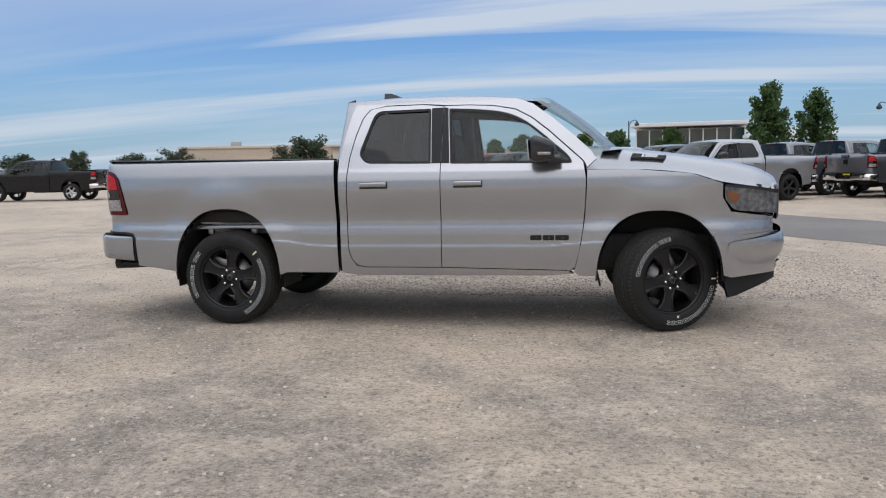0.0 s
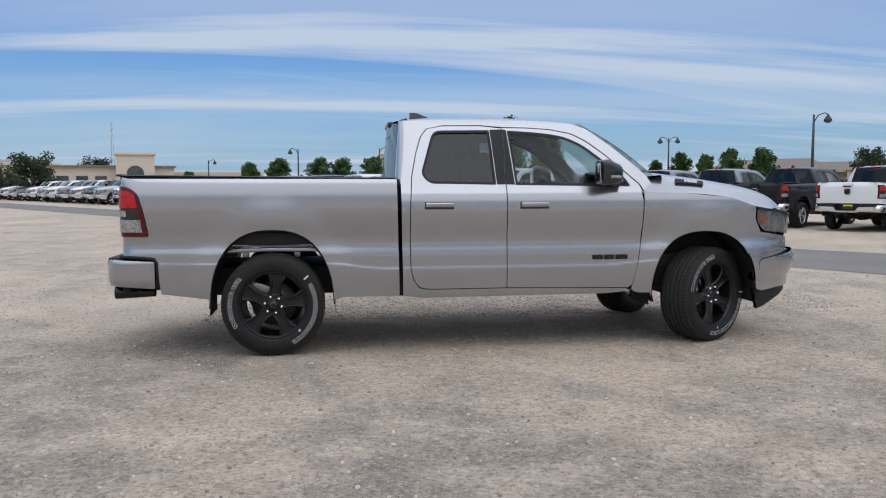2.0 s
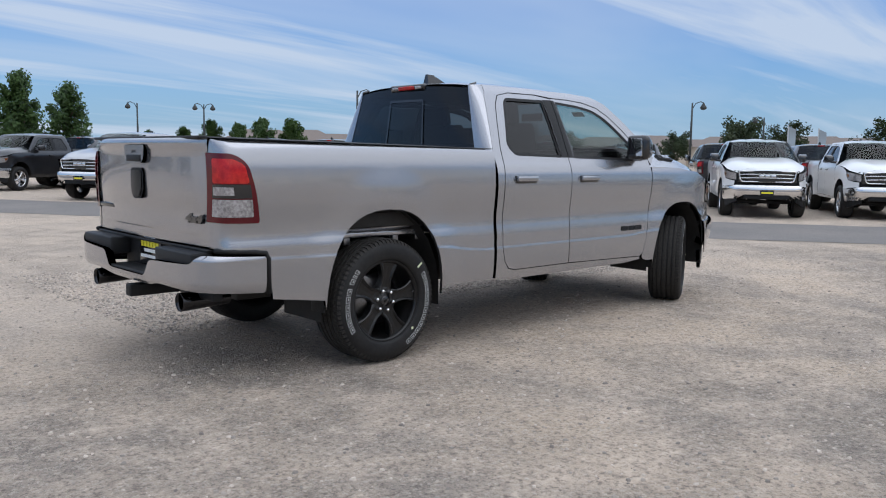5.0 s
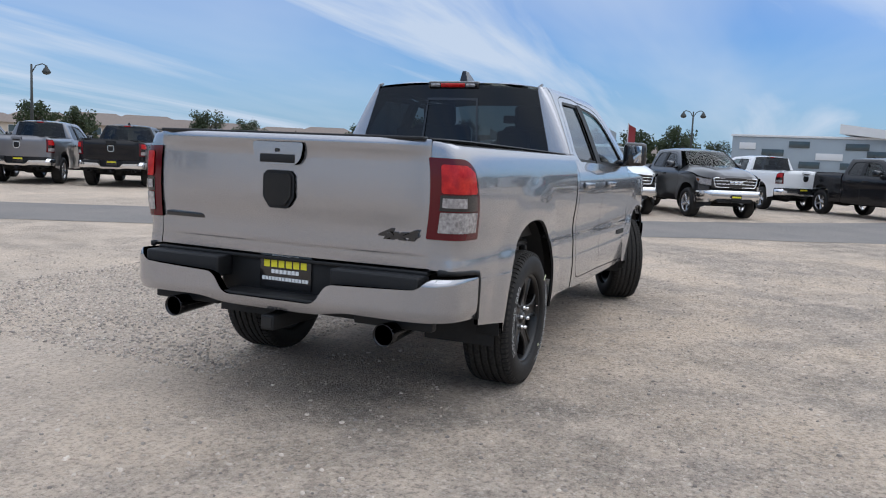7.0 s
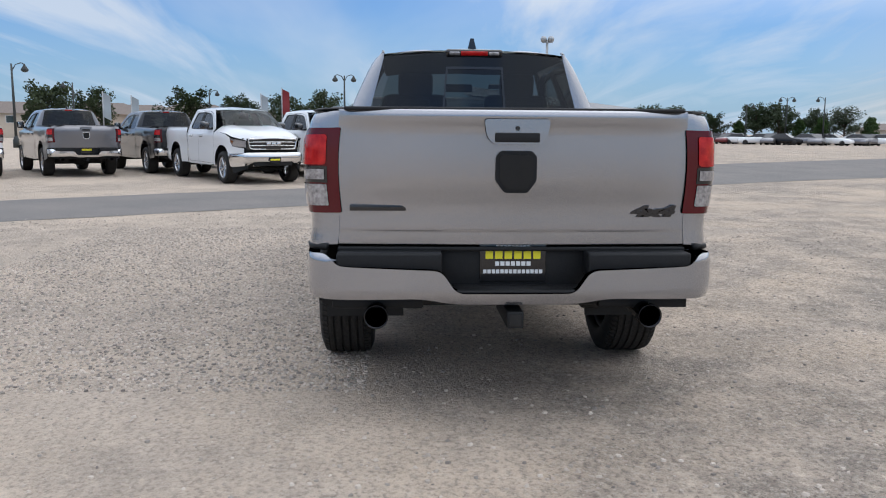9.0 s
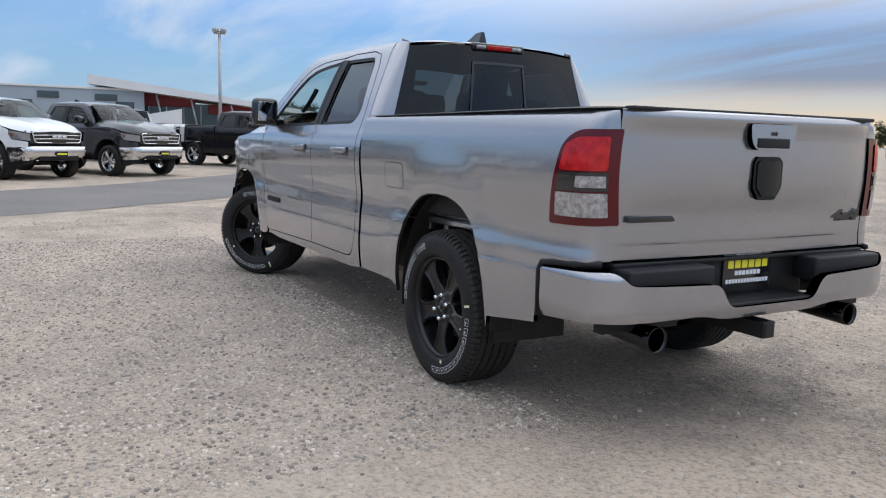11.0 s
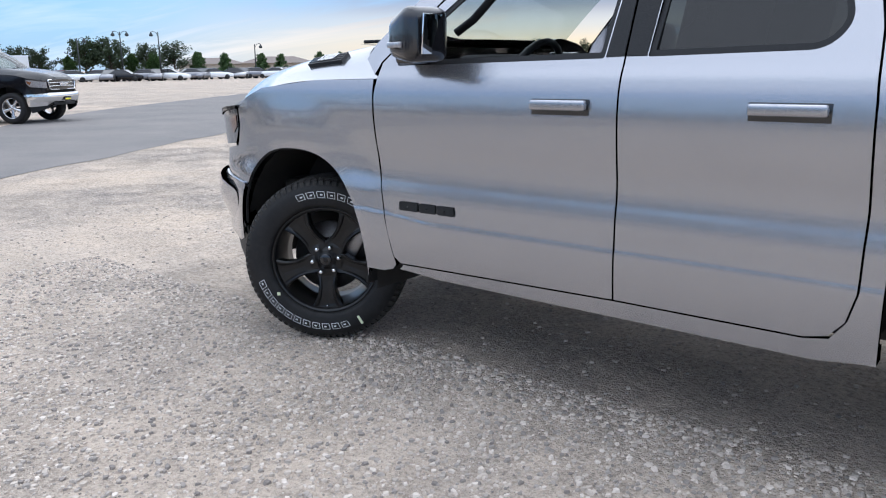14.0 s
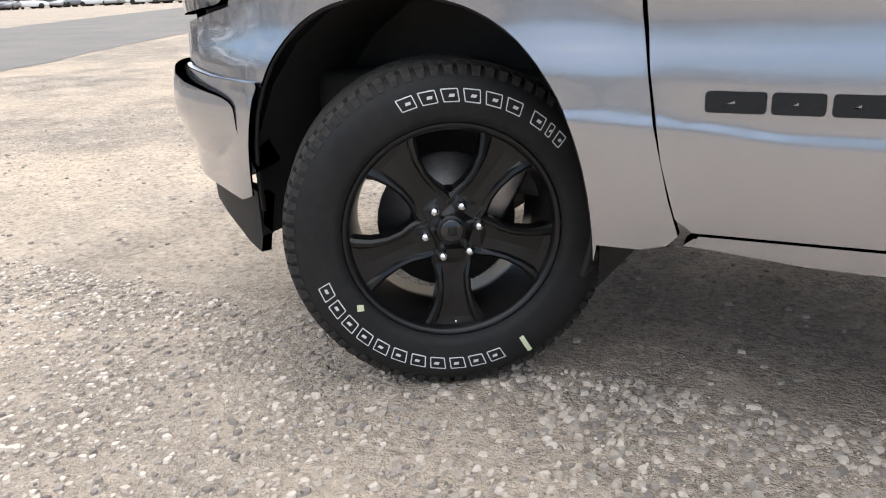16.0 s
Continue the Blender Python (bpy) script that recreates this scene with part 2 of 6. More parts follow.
def curve_through(knots):
    """A smooth function through (position, value) knots, with no overshoot."""
    x = np.array([k[0] for k in knots], float)
    y = np.array([k[1] for k in knots], float)
    h, d = np.diff(x), np.diff(y) / np.diff(x)
    m = np.zeros(len(x))
    m[0], m[-1] = d[0], d[-1]
    for i in range(1, len(x) - 1):
        if d[i - 1] * d[i] > 0:
            w1, w2 = 2 * h[i] + h[i - 1], h[i] + 2 * h[i - 1]
            m[i] = (w1 + w2) / (w1 / d[i - 1] + w2 / d[i])
    x, y, h, m = x.tolist(), y.tolist(), h.tolist(), m.tolist()

    def f(v):
        if v <= x[0]:
            return y[0]
        if v >= x[-1]:
            return y[-1]
        i = 0
        while v > x[i + 1]:
            i += 1
        t = (v - x[i]) / h[i]
        return (1 + 2 * t) * (1 - t) ** 2 * y[i] + t * (1 - t) ** 2 * h[i] * m[i] + t * t * (3 - 2 * t) * y[i + 1] + t * t * (t - 1) * h[i] * m[i + 1]
    return f


def rounded(points, radii, steps=6):
    """A closed outline with its corners rounded; radii: one number or one a corner."""
    n = len(points)
    rs = [radii] * n if isinstance(radii, (int, float)) else radii
    out = []
    for i, p in enumerate(points):
        p, a, b = Vector(p), Vector(points[i - 1]), Vector(points[(i + 1) % n])
        r = min(rs[i], 0.49 * (a - p).length, 0.49 * (b - p).length)
        if r < 1e-4:
            out.append(tuple(p))
            continue
        s, e = p + (a - p).normalized() * r, p + (b - p).normalized() * r
        for k in range(steps + 1):
            t = k / steps
            out.append(tuple((1 - t) ** 2 * s + 2 * t * (1 - t) * p + t * t * e))
    return out


def inset(points, d):
    """The outline moved inwards by d."""
    area = sum(a[0] * b[1] - b[0] * a[1] for a, b in zip(points, points[1:] + points[:1]))
    sign = 1 if area > 0 else -1
    out, n = [], len(points)
    for i in range(n):
        a, p, b = (Vector(points[(i + k) % n]) for k in (-1, 0, 1))
        u, v = (p - a).normalized(), (b - p).normalized()
        nrm = Vector((-(u.y + v.y), u.x + v.x))
        nrm = nrm.normalized() if nrm.length > 1e-6 else Vector((-u.y, u.x))
        k = max(0.5, nrm.dot(Vector((-v.y, v.x))))
        out.append(tuple(p + nrm * (sign * d / k)))
    return out


def clip(poly, axis, limit, keep_less):
    out = []
    for i, b in enumerate(poly):
        a = poly[i - 1]
        ia, ib = (a[axis] <= limit) == keep_less or a[axis] == limit, (b[axis] <= limit) == keep_less or b[axis] == limit
        if ia != ib:
            t = (limit - a[axis]) / (b[axis] - a[axis])
            c = [a[0] + t * (b[0] - a[0]), a[1] + t * (b[1] - a[1])]
            c[axis] = limit
            out.append(tuple(c))
        if ib:
            out.append(b)
    return out


def panel(outline, shape, outward, cell=0.06, depth=0.02, hole=None, lift=0.0):
    """A sheet cut to an outline (u, v), bent by shape(u, v) -> point, with an edge turned in by depth. outward: a rough direction of its face."""
    poly = list(outline)
    if hole:
        area = [sum(a[0] * b[1] - b[0] * a[1] for a, b in zip(q, q[1:] + q[:1])) for q in (poly, hole)]
        inner = list(hole)[::-1] if area[0] * area[1] > 0 else list(hole)
        i, j = min(((i, j) for i in range(len(poly)) for j in range(len(inner))), key=lambda k: (poly[k[0]][0] - inner[k[1]][0]) ** 2 + (poly[k[0]][1] - inner[k[1]][1]) ** 2)
        poly = poly[:i + 1] + inner[j:] + inner[:j + 1] + poly[i:]
    lo = [min(p[k] for p in poly) for k in (0, 1)]
    hi = [max(p[k] for p in poly) for k in (0, 1)]
    keys, uv, faces = {}, [], []

    def vertex(p):
        k = (round(p[0] * 5000), round(p[1] * 5000))
        if k not in keys:
            keys[k] = len(uv)
            uv.append(p)
        return keys[k]

    cu, cv = cell if isinstance(cell, tuple) else (cell, cell)
    nx, ny = max(1, round((hi[0] - lo[0]) / cu)), max(1, round((hi[1] - lo[1]) / cv))
    gx, gy = np.linspace(lo[0], hi[0], nx + 1).tolist(), np.linspace(lo[1], hi[1], ny + 1).tolist()
    for i in range(nx):
        strip = clip(clip(poly, 0, gx[i], False), 0, gx[i + 1], True)
        if len(strip) < 3:
            continue
        for j in range(ny):
            c = clip(clip(strip, 1, gy[j], False), 1, gy[j + 1], True)
            if len(c) < 3:
                continue
            f = []
            for p in c:
                k = vertex(p)
                if not f or f[-1] != k:
                    f.append(k)
            if len(f) > 2 and f[0] == f[-1]:
                f.pop()
            k = 0
            while len(f) > 2 and k < len(f):
                (ax, ay), (bx, by), (cx, cy) = uv[f[k - 1]], uv[f[k]], uv[f[(k + 1) % len(f)]]
                turn_back = (bx - ax) * (cx - bx) + (by - ay) * (cy - by) < 0
                if f[k - 1] == f[k] or (turn_back and abs((bx - ax) * (cy - by) - (by - ay) * (cx - bx)) < 1e-9):
                    f.pop(k)
                    k = 0
                else:
                    k += 1
            if len(f) > 2 and len(set(f)) == len(f):
                faces.append(f)
            elif len(set(f)) > 2:
                # a cell that the outline crosses twice: split where it touches itself
                seen_at, rest = {}, []
                for k in f:
                    if k in rest:
                        at = rest.index(k)
                        loop = rest[at:]
                        if len(loop) > 2:
                            faces.append(loop)
                        rest = rest[:at]
                    rest.append(k)
                if len(rest) > 2:
                    faces.append(rest)
    outward = Vector(outward)
    verts, normals = [], []
    for u, v in uv:
        p = Vector(shape(u, v))
        du = Vector(shape(u + 1e-3, v)) - Vector(shape(u - 1e-3, v))
        dv = Vector(shape(u, v + 1e-3)) - Vector(shape(u, v - 1e-3))
        n = du.cross(dv).normalized()
        if n.dot(outward) < 0:
            n = -n
        verts.append(p + n * lift)
        normals.append(n)
    good = []
    for f in faces:
        n = Vector((0, 0, 0))
        for i in range(len(f)):
            a, b = verts[f[i - 1]], verts[f[i]]
            n += a.cross(b)
        if n.length < 1e-9:
            continue
        good.append(f if n.dot(normals[f[0]]) > 0 else f[::-1])
    faces = good
    loops = [normals[k] for f in faces for k in f]
    if depth:
        count = {}
        for f in faces:
            for i in range(len(f)):
                e = (f[i - 1], f[i])
                count[e] = count.get(e, 0) + 1
        edge = [e for e in count if (e[1], e[0]) not in count]
        below, base = {}, list(verts)
        for a, b in edge:
            ids = []
            for k in (a, b):
                if k not in below:
                    below[k] = len(verts)
                    verts.append(base[k] - normals[k] * depth)
                ids.append(below[k])
            f = [b, a, ids[0], ids[1]]
            n = (base[a] - base[b]).cross(base[b] - verts[ids[1]])
            n = n.normalized() if n.length > 1e-12 else normals[a]
            faces.append(f)
            loops += [(-n if n.dot((base[a] - base[b]).cross(normals[a])) < 0 else n)] * 4
    m = bpy.data.meshes.new("panel")
    m.from_pydata([tuple(v) for v in verts], [], faces)
    smooth(m)
    if len(m.loops) == len(loops):
        m.normals_split_custom_set([tuple(n) for n in loops])
    return m


def sheet(us, vs, shape, thick=0.0):
    """A smooth grid over the us and vs."""
    verts = [shape(u, v) for u in us for v in vs]
    n = len(vs)
    faces = [(i * n + j, (i + 1) * n + j, (i + 1) * n + j + 1, i * n + j + 1) for i in range(len(us) - 1) for j in range(n - 1)]
    return mesh_of("sheet", verts, faces, None, True)


def lines(low, high, n):
    return [low + (high - low) * i / (n - 1) for i in range(n)]


# ---- the pickup: its surfaces ----
AXLE_F, AXLE_R, HUB = 1.785, -1.785, 0.402
lower_side = [(0.38, 0.940), (0.46, 0.948), (0.52, 0.955), (0.58, 0.9592), (0.63, 0.9611), (0.660, 0.9615), (0.670, 0.9610), (0.676, 0.9602), (0.681, 0.9592), (0.686, 0.9586), (0.705, 0.9580), (0.735, 0.9578), (0.765, 0.9577), (0.785, 0.9568), (0.815, 0.9540), (0.85, 0.9500), (0.885, 0.9482), (0.93, 0.9500), (0.99, 0.9565)]
profile_cab = curve_through(lower_side + [(1.05, 0.9625), (1.13, 0.9665), (1.20, 0.963), (1.26, 0.951), (1.31, 0.930), (1.40, 0.894), (1.52, 0.846), (1.64, 0.793), (1.75, 0.740), (1.82, 0.700), (1.87, 0.655)])
profile_bed = curve_through(lower_side + [(1.05, 0.9635), (1.15, 0.9690), (1.24, 0.966), (1.32, 0.955), (1.37, 0.940), (1.395, 0.920), (1.41, 0.89)])
bed_x = curve_through([(-3.12, -2.934), (-3.07, -2.926), (-2.99, -2.914), (-2.93, -2.897), (-2.87, -2.860), (-2.80, -2.80), (-2.6, -2.6), (3.0, 3.0)])
narrow = curve_through([(-3.12, 0.785), (-3.07, 0.832), (-2.99, 0.898), (-2.93, 0.938), (-2.87, 0.966), (-2.80, 0.981), (-2.70, 0.990), (-2.50, 0.998), (-2.2, 1.0), (1.3, 1.0), (1.9, 0.995), (2.15, 0.975), (2.28, 0.942), (2.38, 0.905), (2.50, 0.85), (2.60, 0.785), (2.68, 0.70)])
ARCHES = ((AXLE_R, 0.475, 0.590), (AXLE_F - 0.015, 0.472, 0.545))


def flare(x, z):
    out = 0.0
    for cx, a, b in ARCHES:
        r = math.hypot((x - cx) / a, max(z - HUB, 0) / b)
        if z > HUB - 0.1:
            k = min(1.0, max(0.0, (1.48 - r) / 0.46))
            out += 0.015 * k * k * (3 - 2 * k)
    return out


crease_rise = curve_through([(-2.9, 0.085), (-2.25, 0.075), (-1.40, 0.062), (-1.24, 0.046), (-1.05, 0.012), (-0.85, 0.0), (0.90, 0.0), (1.10, 0.018), (1.3, 0.032), (2.3, 0.035), (2.7, 0.03)])


def side(s, bed=False):
    base = profile_bed if bed else profile_cab

    def shape(x, z):
        k = max(0.0, 1 - abs(z - 0.67) / 0.22)
        z1 = z - crease_rise(x) * k * k * (3 - 2 * k)
        top = 1.0 if z < 1.25 else max(0.0, 1 - (z - 1.25) / 0.12)
        y = base(z1) * (1 + (narrow(x) - 1) * (1.0 if bed or z < 1.33 else 0.6)) + flare(x, z) * top
        return (bed_x(x) if bed else x, s * y, z)
    return shape


def arch_line(k, steps=20, start=0.0, end=180.0):
    """The edge of a wheel opening, from the back of the car to its front."""
    cx, a, b = ARCHES[k]
    out = []
    for i in range(steps + 1):
        t = math.radians(180 - start - (end - start) * i / steps)
        c, s = math.cos(t), math.sin(t)
        out.append((cx + a * math.copysign(abs(c) ** 0.82, c), HUB + b * abs(s) ** 0.9))
    return out


def band(outer, inner, shape, s, lift):
    """A flat strip between two like outlines on the car's side."""
    verts = []
    for q, d in ((outer, lift), (inner, lift), (inner, lift - 0.012)):
        verts += [(shape(u, v)[0], shape(u, v)[1] + s * d, v) for u, v in q]
    n = len(outer)
    faces = []
    for i in range(n):
        j = (i + 1) % n
        faces += [(i, j, n + j, n + i), (n + i, n + j, 2 * n + j, 2 * n + i)]
    return mesh_of("band", verts, faces)


G = 0.0035
BED = [(-0.812, 1.380), (-0.795, 0.455), (-1.25, 0.455), (-1.315, 0.43)] + arch_line(0)[::-1] + [(-2.272, 0.460), (-2.62, 0.505), (-2.655, 0.785), (-3.065, 0.805), (-3.078, 1.405)]
REAR_DOOR = [(0.076 - G, 0.505), (0.076 - G, 1.80), (-0.10, 1.818), (-0.42, 1.815), (-0.545, 1.79), (-0.60, 1.72), (-0.645, 1.58), (-0.685, 1.40), (-0.70, 1.20), (-0.705, 0.90), (-0.70, 0.66), (-0.675, 0.57), (-0.63, 0.52), (-0.56, 0.505)]
FRONT_DOOR = [(0.076 + G, 0.505), (1.10, 0.485), (1.135, 0.51), (1.165, 0.62), (1.195, 0.80), (1.215, 1.00), (1.222, 1.20), (1.20, 1.33), (1.09, 1.43), (0.93, 1.575), (0.79, 1.685), (0.66, 1.755), (0.48, 1.79), (0.28, 1.802), (0.076 + G, 1.803)]
REAR_WIN = rounded([(-0.005, 1.335), (-0.03, 1.785), (-0.50, 1.778), (-0.615, 1.42), (-0.55, 1.345)], [0.01, 0.02, 0.07, 0.05, 0.05])
FRONT_WIN = rounded([(0.155, 1.332), (1.125, 1.318), (1.085, 1.385), (0.90, 1.545), (0.75, 1.665), (0.60, 1.735), (0.40, 1.765), (0.118, 1.782)], [0.01, 0.03, 0.03, 0.05, 0.08, 0.1, 0.1, 0.02])
FENDER = [(1.232, 1.265), (1.228, 1.10), (1.215, 0.90), (1.185, 0.70), (1.150, 0.55), (1.128, 0.475), (1.150, 0.452), (1.20, 0.440), (1.290, 0.440)] + [p for p in arch_line(1, 40) if p[0] < AXLE_F or p[1] > 0.735] + [(2.40, 0.738), (2.63, 0.765), (2.63, 0.88), (2.30, 0.93), (2.235, 1.04), (2.235, 1.145), (2.0, 1.225), (1.6, 1.262)]
CAB_SIDE = ([(-0.766, 0.452), (-0.778, 1.36), (-0.735, 1.60), (-0.70, 1.76), (-0.655, 1.865), (-0.10, 1.868), (0.40, 1.866), (0.66, 1.850), (0.80, 1.80), (0.98, 1.665), (1.14, 1.525), (1.26, 1.415), (1.30, 1.35), (1.232, 1.285)]
            + [(x + 0.007, z + 0.007) for x, z in ((1.20, 1.33), (1.09, 1.43), (0.93, 1.575), (0.79, 1.685), (0.66, 1.755), (0.48, 1.79), (0.28, 1.802), (0.076, 1.804), (-0.10, 1.819), (-0.42, 1.816))]
            + [(x - 0.007, z + 0.003) for x, z in ((-0.545, 1.79), (-0.60, 1.72), (-0.645, 1.58), (-0.685, 1.40), (-0.70, 1.20), (-0.705, 0.90), (-0.70, 0.66), (-0.675, 0.57))] + [(-0.635, 0.512), (-0.56, 0.499), (0.076, 0.499), (1.09, 0.479), (1.10, 0.455)])
roof_mid = curve_through([(-0.80, 1.86), (-0.66, 1.902), (-0.3, 1.925), (0.1, 1.925), (0.45, 1.905), (0.70, 1.868), (0.80, 1.84)])


def roof_shape(x, y):
    """y from -1 to 1 across."""
    edge = 0.665 if x < 0.4 else 0.665 - 0.02 * (x - 0.4)
    z0 = 1.852 if x < 0.35 else 1.852 - 0.10 * (x - 0.35) ** 1.5
    dip = 0.012 * math.exp(-((abs(y) - 0.35) / 0.12) ** 2) * (1 if x > -0.72 else 0)
    return (x - 0.05 * (1 - y * y) * (1 if x < -0.5 else 0) + 0.10 * (1 - y * y) * max(0, (x - 0.2) / 0.6), y * edge, z0 + (roof_mid(x) - z0) * (1 - abs(y) ** 3.2) - dip)


hood_edge = curve_through([(1.20, 1.268), (1.6, 1.262), (2.0, 1.226), (2.24, 1.155), (2.45, 1.12), (2.62, 1.07)])
hood_mid = curve_through([(1.20, 1.44), (1.45, 1.425), (1.7, 1.395), (2.0, 1.355), (2.3, 1.30), (2.5, 1.24), (2.62, 1.17)])
hood_half = curve_through([(1.20, 0.93), (1.9, 0.915), (2.2, 0.872), (2.4, 0.80), (2.55, 0.72), (2.62, 0.66)])


def hood_shape(x, v):
    a = abs(v)
    rise = 1 - max(0, (a - 0.70) / 0.30) ** 1.7 - 0.10 * a * a * (1 if a < 0.99 else 1)
    bulge = 0.018 * math.exp(-((a - 0.55) / 0.10) ** 2)
    lift = hood_mid(x) - hood_edge(x)
    front = 0.10 * (1 - v * v) * max(0, (x - 2.1) / 0.5)
    return (x + front, v * hood_half(x), hood_edge(x) + lift * max(0.0, rise) * (1 if a < 1 else 0) + bulge * (1 if a < 0.95 else 0))


gate_line = curve_through([(0.80, -2.920), (0.862, -2.924), (0.868, -2.918), (0.874, -2.925), (0.95, -2.9275), (0.985, -2.930), (1.02, -2.937), (1.06, -2.947), (1.12, -2.9545), (1.20, -2.9565), (1.30, -2.957), (1.335, -2.960), (1.36, -2.968), (1.385, -2.972), (1.405, -2.966), (1.418, -2.95)])


def gate_shape(y, z):
    k = 1 - (abs(y) / 0.80) ** 6
    return (-2.922 + (gate_line(z) + 2.922) * max(0.15, k) - 0.030 * (1 - (y / 0.80) ** 2), y, z)


# ---- wheel ----
def wheel(parent_name, detail, rim_mat, rim_label, steer=0.0):
    """A wheel about its own middle; its outer face looks along +y."""
    hub = new(parent_name)
    R, half = 0.402, 0.138
    prof = [(0.262, half - 0.018), (0.268, half + 0.002), (0.285, half + 0.008), (0.315, half + 0.012), (0.345, half + 0.010), (0.368, half + 0.001), (0.383, half - 0.014), (0.393, half - 0.028)]
    steps = 72 if detail else 28
    tyre = lathe(prof + [(0.391, half - 0.034), (0.391, -half + 0.034)] + [(r, -h) for r, h in prof[::-1]], steps)
    tread_parts = []
    ribs = ((-0.084, 0.030), (-0.044, 0.034), (0.0, 0.036), (0.044, 0.034), (0.084, 0.030)) if detail else ((0, 0.2),)
    for mid, w in ribs:
        tread_parts.append(lathe([(0.388, mid - w / 2), (R - 0.001, mid - w / 2 + 0.002), (R, mid), (R - 0.001, mid + w / 2 - 0.002), (0.388, mid + w / 2)], steps))
    if detail:
        verts, faces = [], []
        for s in (-1, 1):
            for k in range(76):
                a = 2 * math.pi * k / 76
                for da, y, r in ((-0.026, 0.102, 0.3995), (0.026, 0.102, 0.3995), (0.030, 0.128, 0.3915), (-0.022, 0.128, 0.3915), (0.028, 0.138, 0.371), (-0.018, 0.138, 0.371), (-0.026, 0.098, 0.386), (0.026, 0.098, 0.386), (0.026, 0.110, 0.372), (-0.020, 0.110, 0.372)):
                    verts.append((r * math.cos(a + da), s * y, r * math.sin(a + da)))
                b = len(verts) - 10
                q = [(0, 1, 2, 3), (3, 2, 4, 5), (0, 6, 7, 1), (1, 7, 8, 4, 2), (0, 3, 5, 9, 6)]
                faces += [tuple(b + i for i in (f if s < 0 else f[::-1])) for f in q]
        tread_parts.append(mesh_of("blocks", verts, faces))
    tyre_ob = part("tyre", tyre, RUBBER, hub)
    bm = joined(tread_parts)
    for f in bm.faces:
        f.smooth = False
    part("tread", bm, TREAD, tyre_ob)
    face = half - 0.022
    rim = part("rim", lathe([(0.262, face), (0.266, face + 0.008), (0.258, face + 0.011), (0.249, face + 0.004), (0.244, face - 0.012), (0.236, face - 0.05), (0.225, -0.02), (0.222, -face + 0.01), (0.262, -face)], steps), rim_mat, hub, rim_label)
    # five broad forked spokes round six pockets
    n = 5
    for k in range(n):
        a0 = math.radians(90 + 360 / n * k + 180)
        if detail:
            rows = []
            for r, w, y, cut in ((0.050, 0.052, face - 0.022, 0.0), (0.085, 0.050, face - 0.020, 0.004), (0.115, 0.042, face - 0.014, 0.008), (0.15, 0.042, face - 0.008, 0.010), (0.19, 0.052, face - 0.005, 0.010), (0.225, 0.070, face - 0.006, 0.008), (0.247, 0.088, face - 0.008, 0.003)):
                rows.append([(r, w * q, y - d) for q, d in ((-1.0, 0.050), (-1.0, 0.006), (-0.86, 0.0), (-0.70, 0.002), (-0.58, cut), (0, cut * 1.25), (0.58, cut), (0.70, 0.002), (0.86, 0.0), (1.0, 0.006), (1.0, 0.050))])
        else:
            rows = [[(r, w * q, y - d) for q, d in ((-1, 0.03), (-0.8, 0), (0.8, 0), (1, 0.03))] for r, w, y in ((0.04, 0.03, face - 0.02), (0.13, 0.034, face - 0.01), (0.25, 0.055, face - 0.008))]
        ca, sa = math.cos(a0), math.sin(a0)
        verts = [(r * ca - t * sa, y, r * sa + t * ca) for row in rows for r, t, y in row]
        m = len(rows[0])
        faces = [(i * m + j, i * m + j + 1, (i + 1) * m + j + 1, (i + 1) * m + j) for i in range(len(rows) - 1) for j in range(m - 1)]
        part("spoke", mesh_of("spoke", verts, faces, None, not detail), rim_mat, rim)
    part("hub_disc", lathe([(0.0, face - 0.012), (0.034, face - 0.012), (0.038, face - 0.016), (0.042, face - 0.024), (0.085, face - 0.024), (0.095, face - 0.032), (0.10, face - 0.07)], 40 if detail else 16), rim_mat, rim)
    if detail:
        part("brake_disc", lathe([(0.0, 0.03), (0.07, 0.03), (0.075, 0.01), (0.172, 0.01), (0.175, 0.0), (0.172, -0.02), (0.0, -0.02)], 32 if detail else 14), STEEL if detail else UNDERBODY, hub)
    if detail:
        cap = part("centre_cap", lathe([(0.0, face - 0.006), (0.024, face - 0.006), (0.029, face - 0.009), (0.030, face - 0.02)], 32), GLOSS_BLACK, rim, "gloss black centre cap")
        part("cap_badge", joined([box(0.020, 0.003, 0.022, (0, face - 0.005, 0), 0.003)]), RIM_BLACK, rim)
        nut = lathe([(0.0, 0.032), (0.007, 0.031), (0.012, 0.024), (0.0135, 0.014), (0.0145, 0.0)], 8)
        for k in range(6):
            a = math.radians(90 + 60 * k + 22)
            part("lug_nut", nut, CHROME, rim, "bright chrome lug nut", pose(0.066 * math.cos(a), face - 0.024, 0.066 * math.sin(a)))
        part("caliper", box(0.075, 0.07, 0.17, (-0.14, 0.005, 0.075), 0.012, pose(0, 0, 0, 0, -28, 0)), STEEL, hub, "grey cast brake caliper")
        part("valve_stem", tube([(0.0, face - 0.01, -0.235), (0.0, face + 0.006, -0.228)], 0.004, 6), CHROME, rim)
    return hub


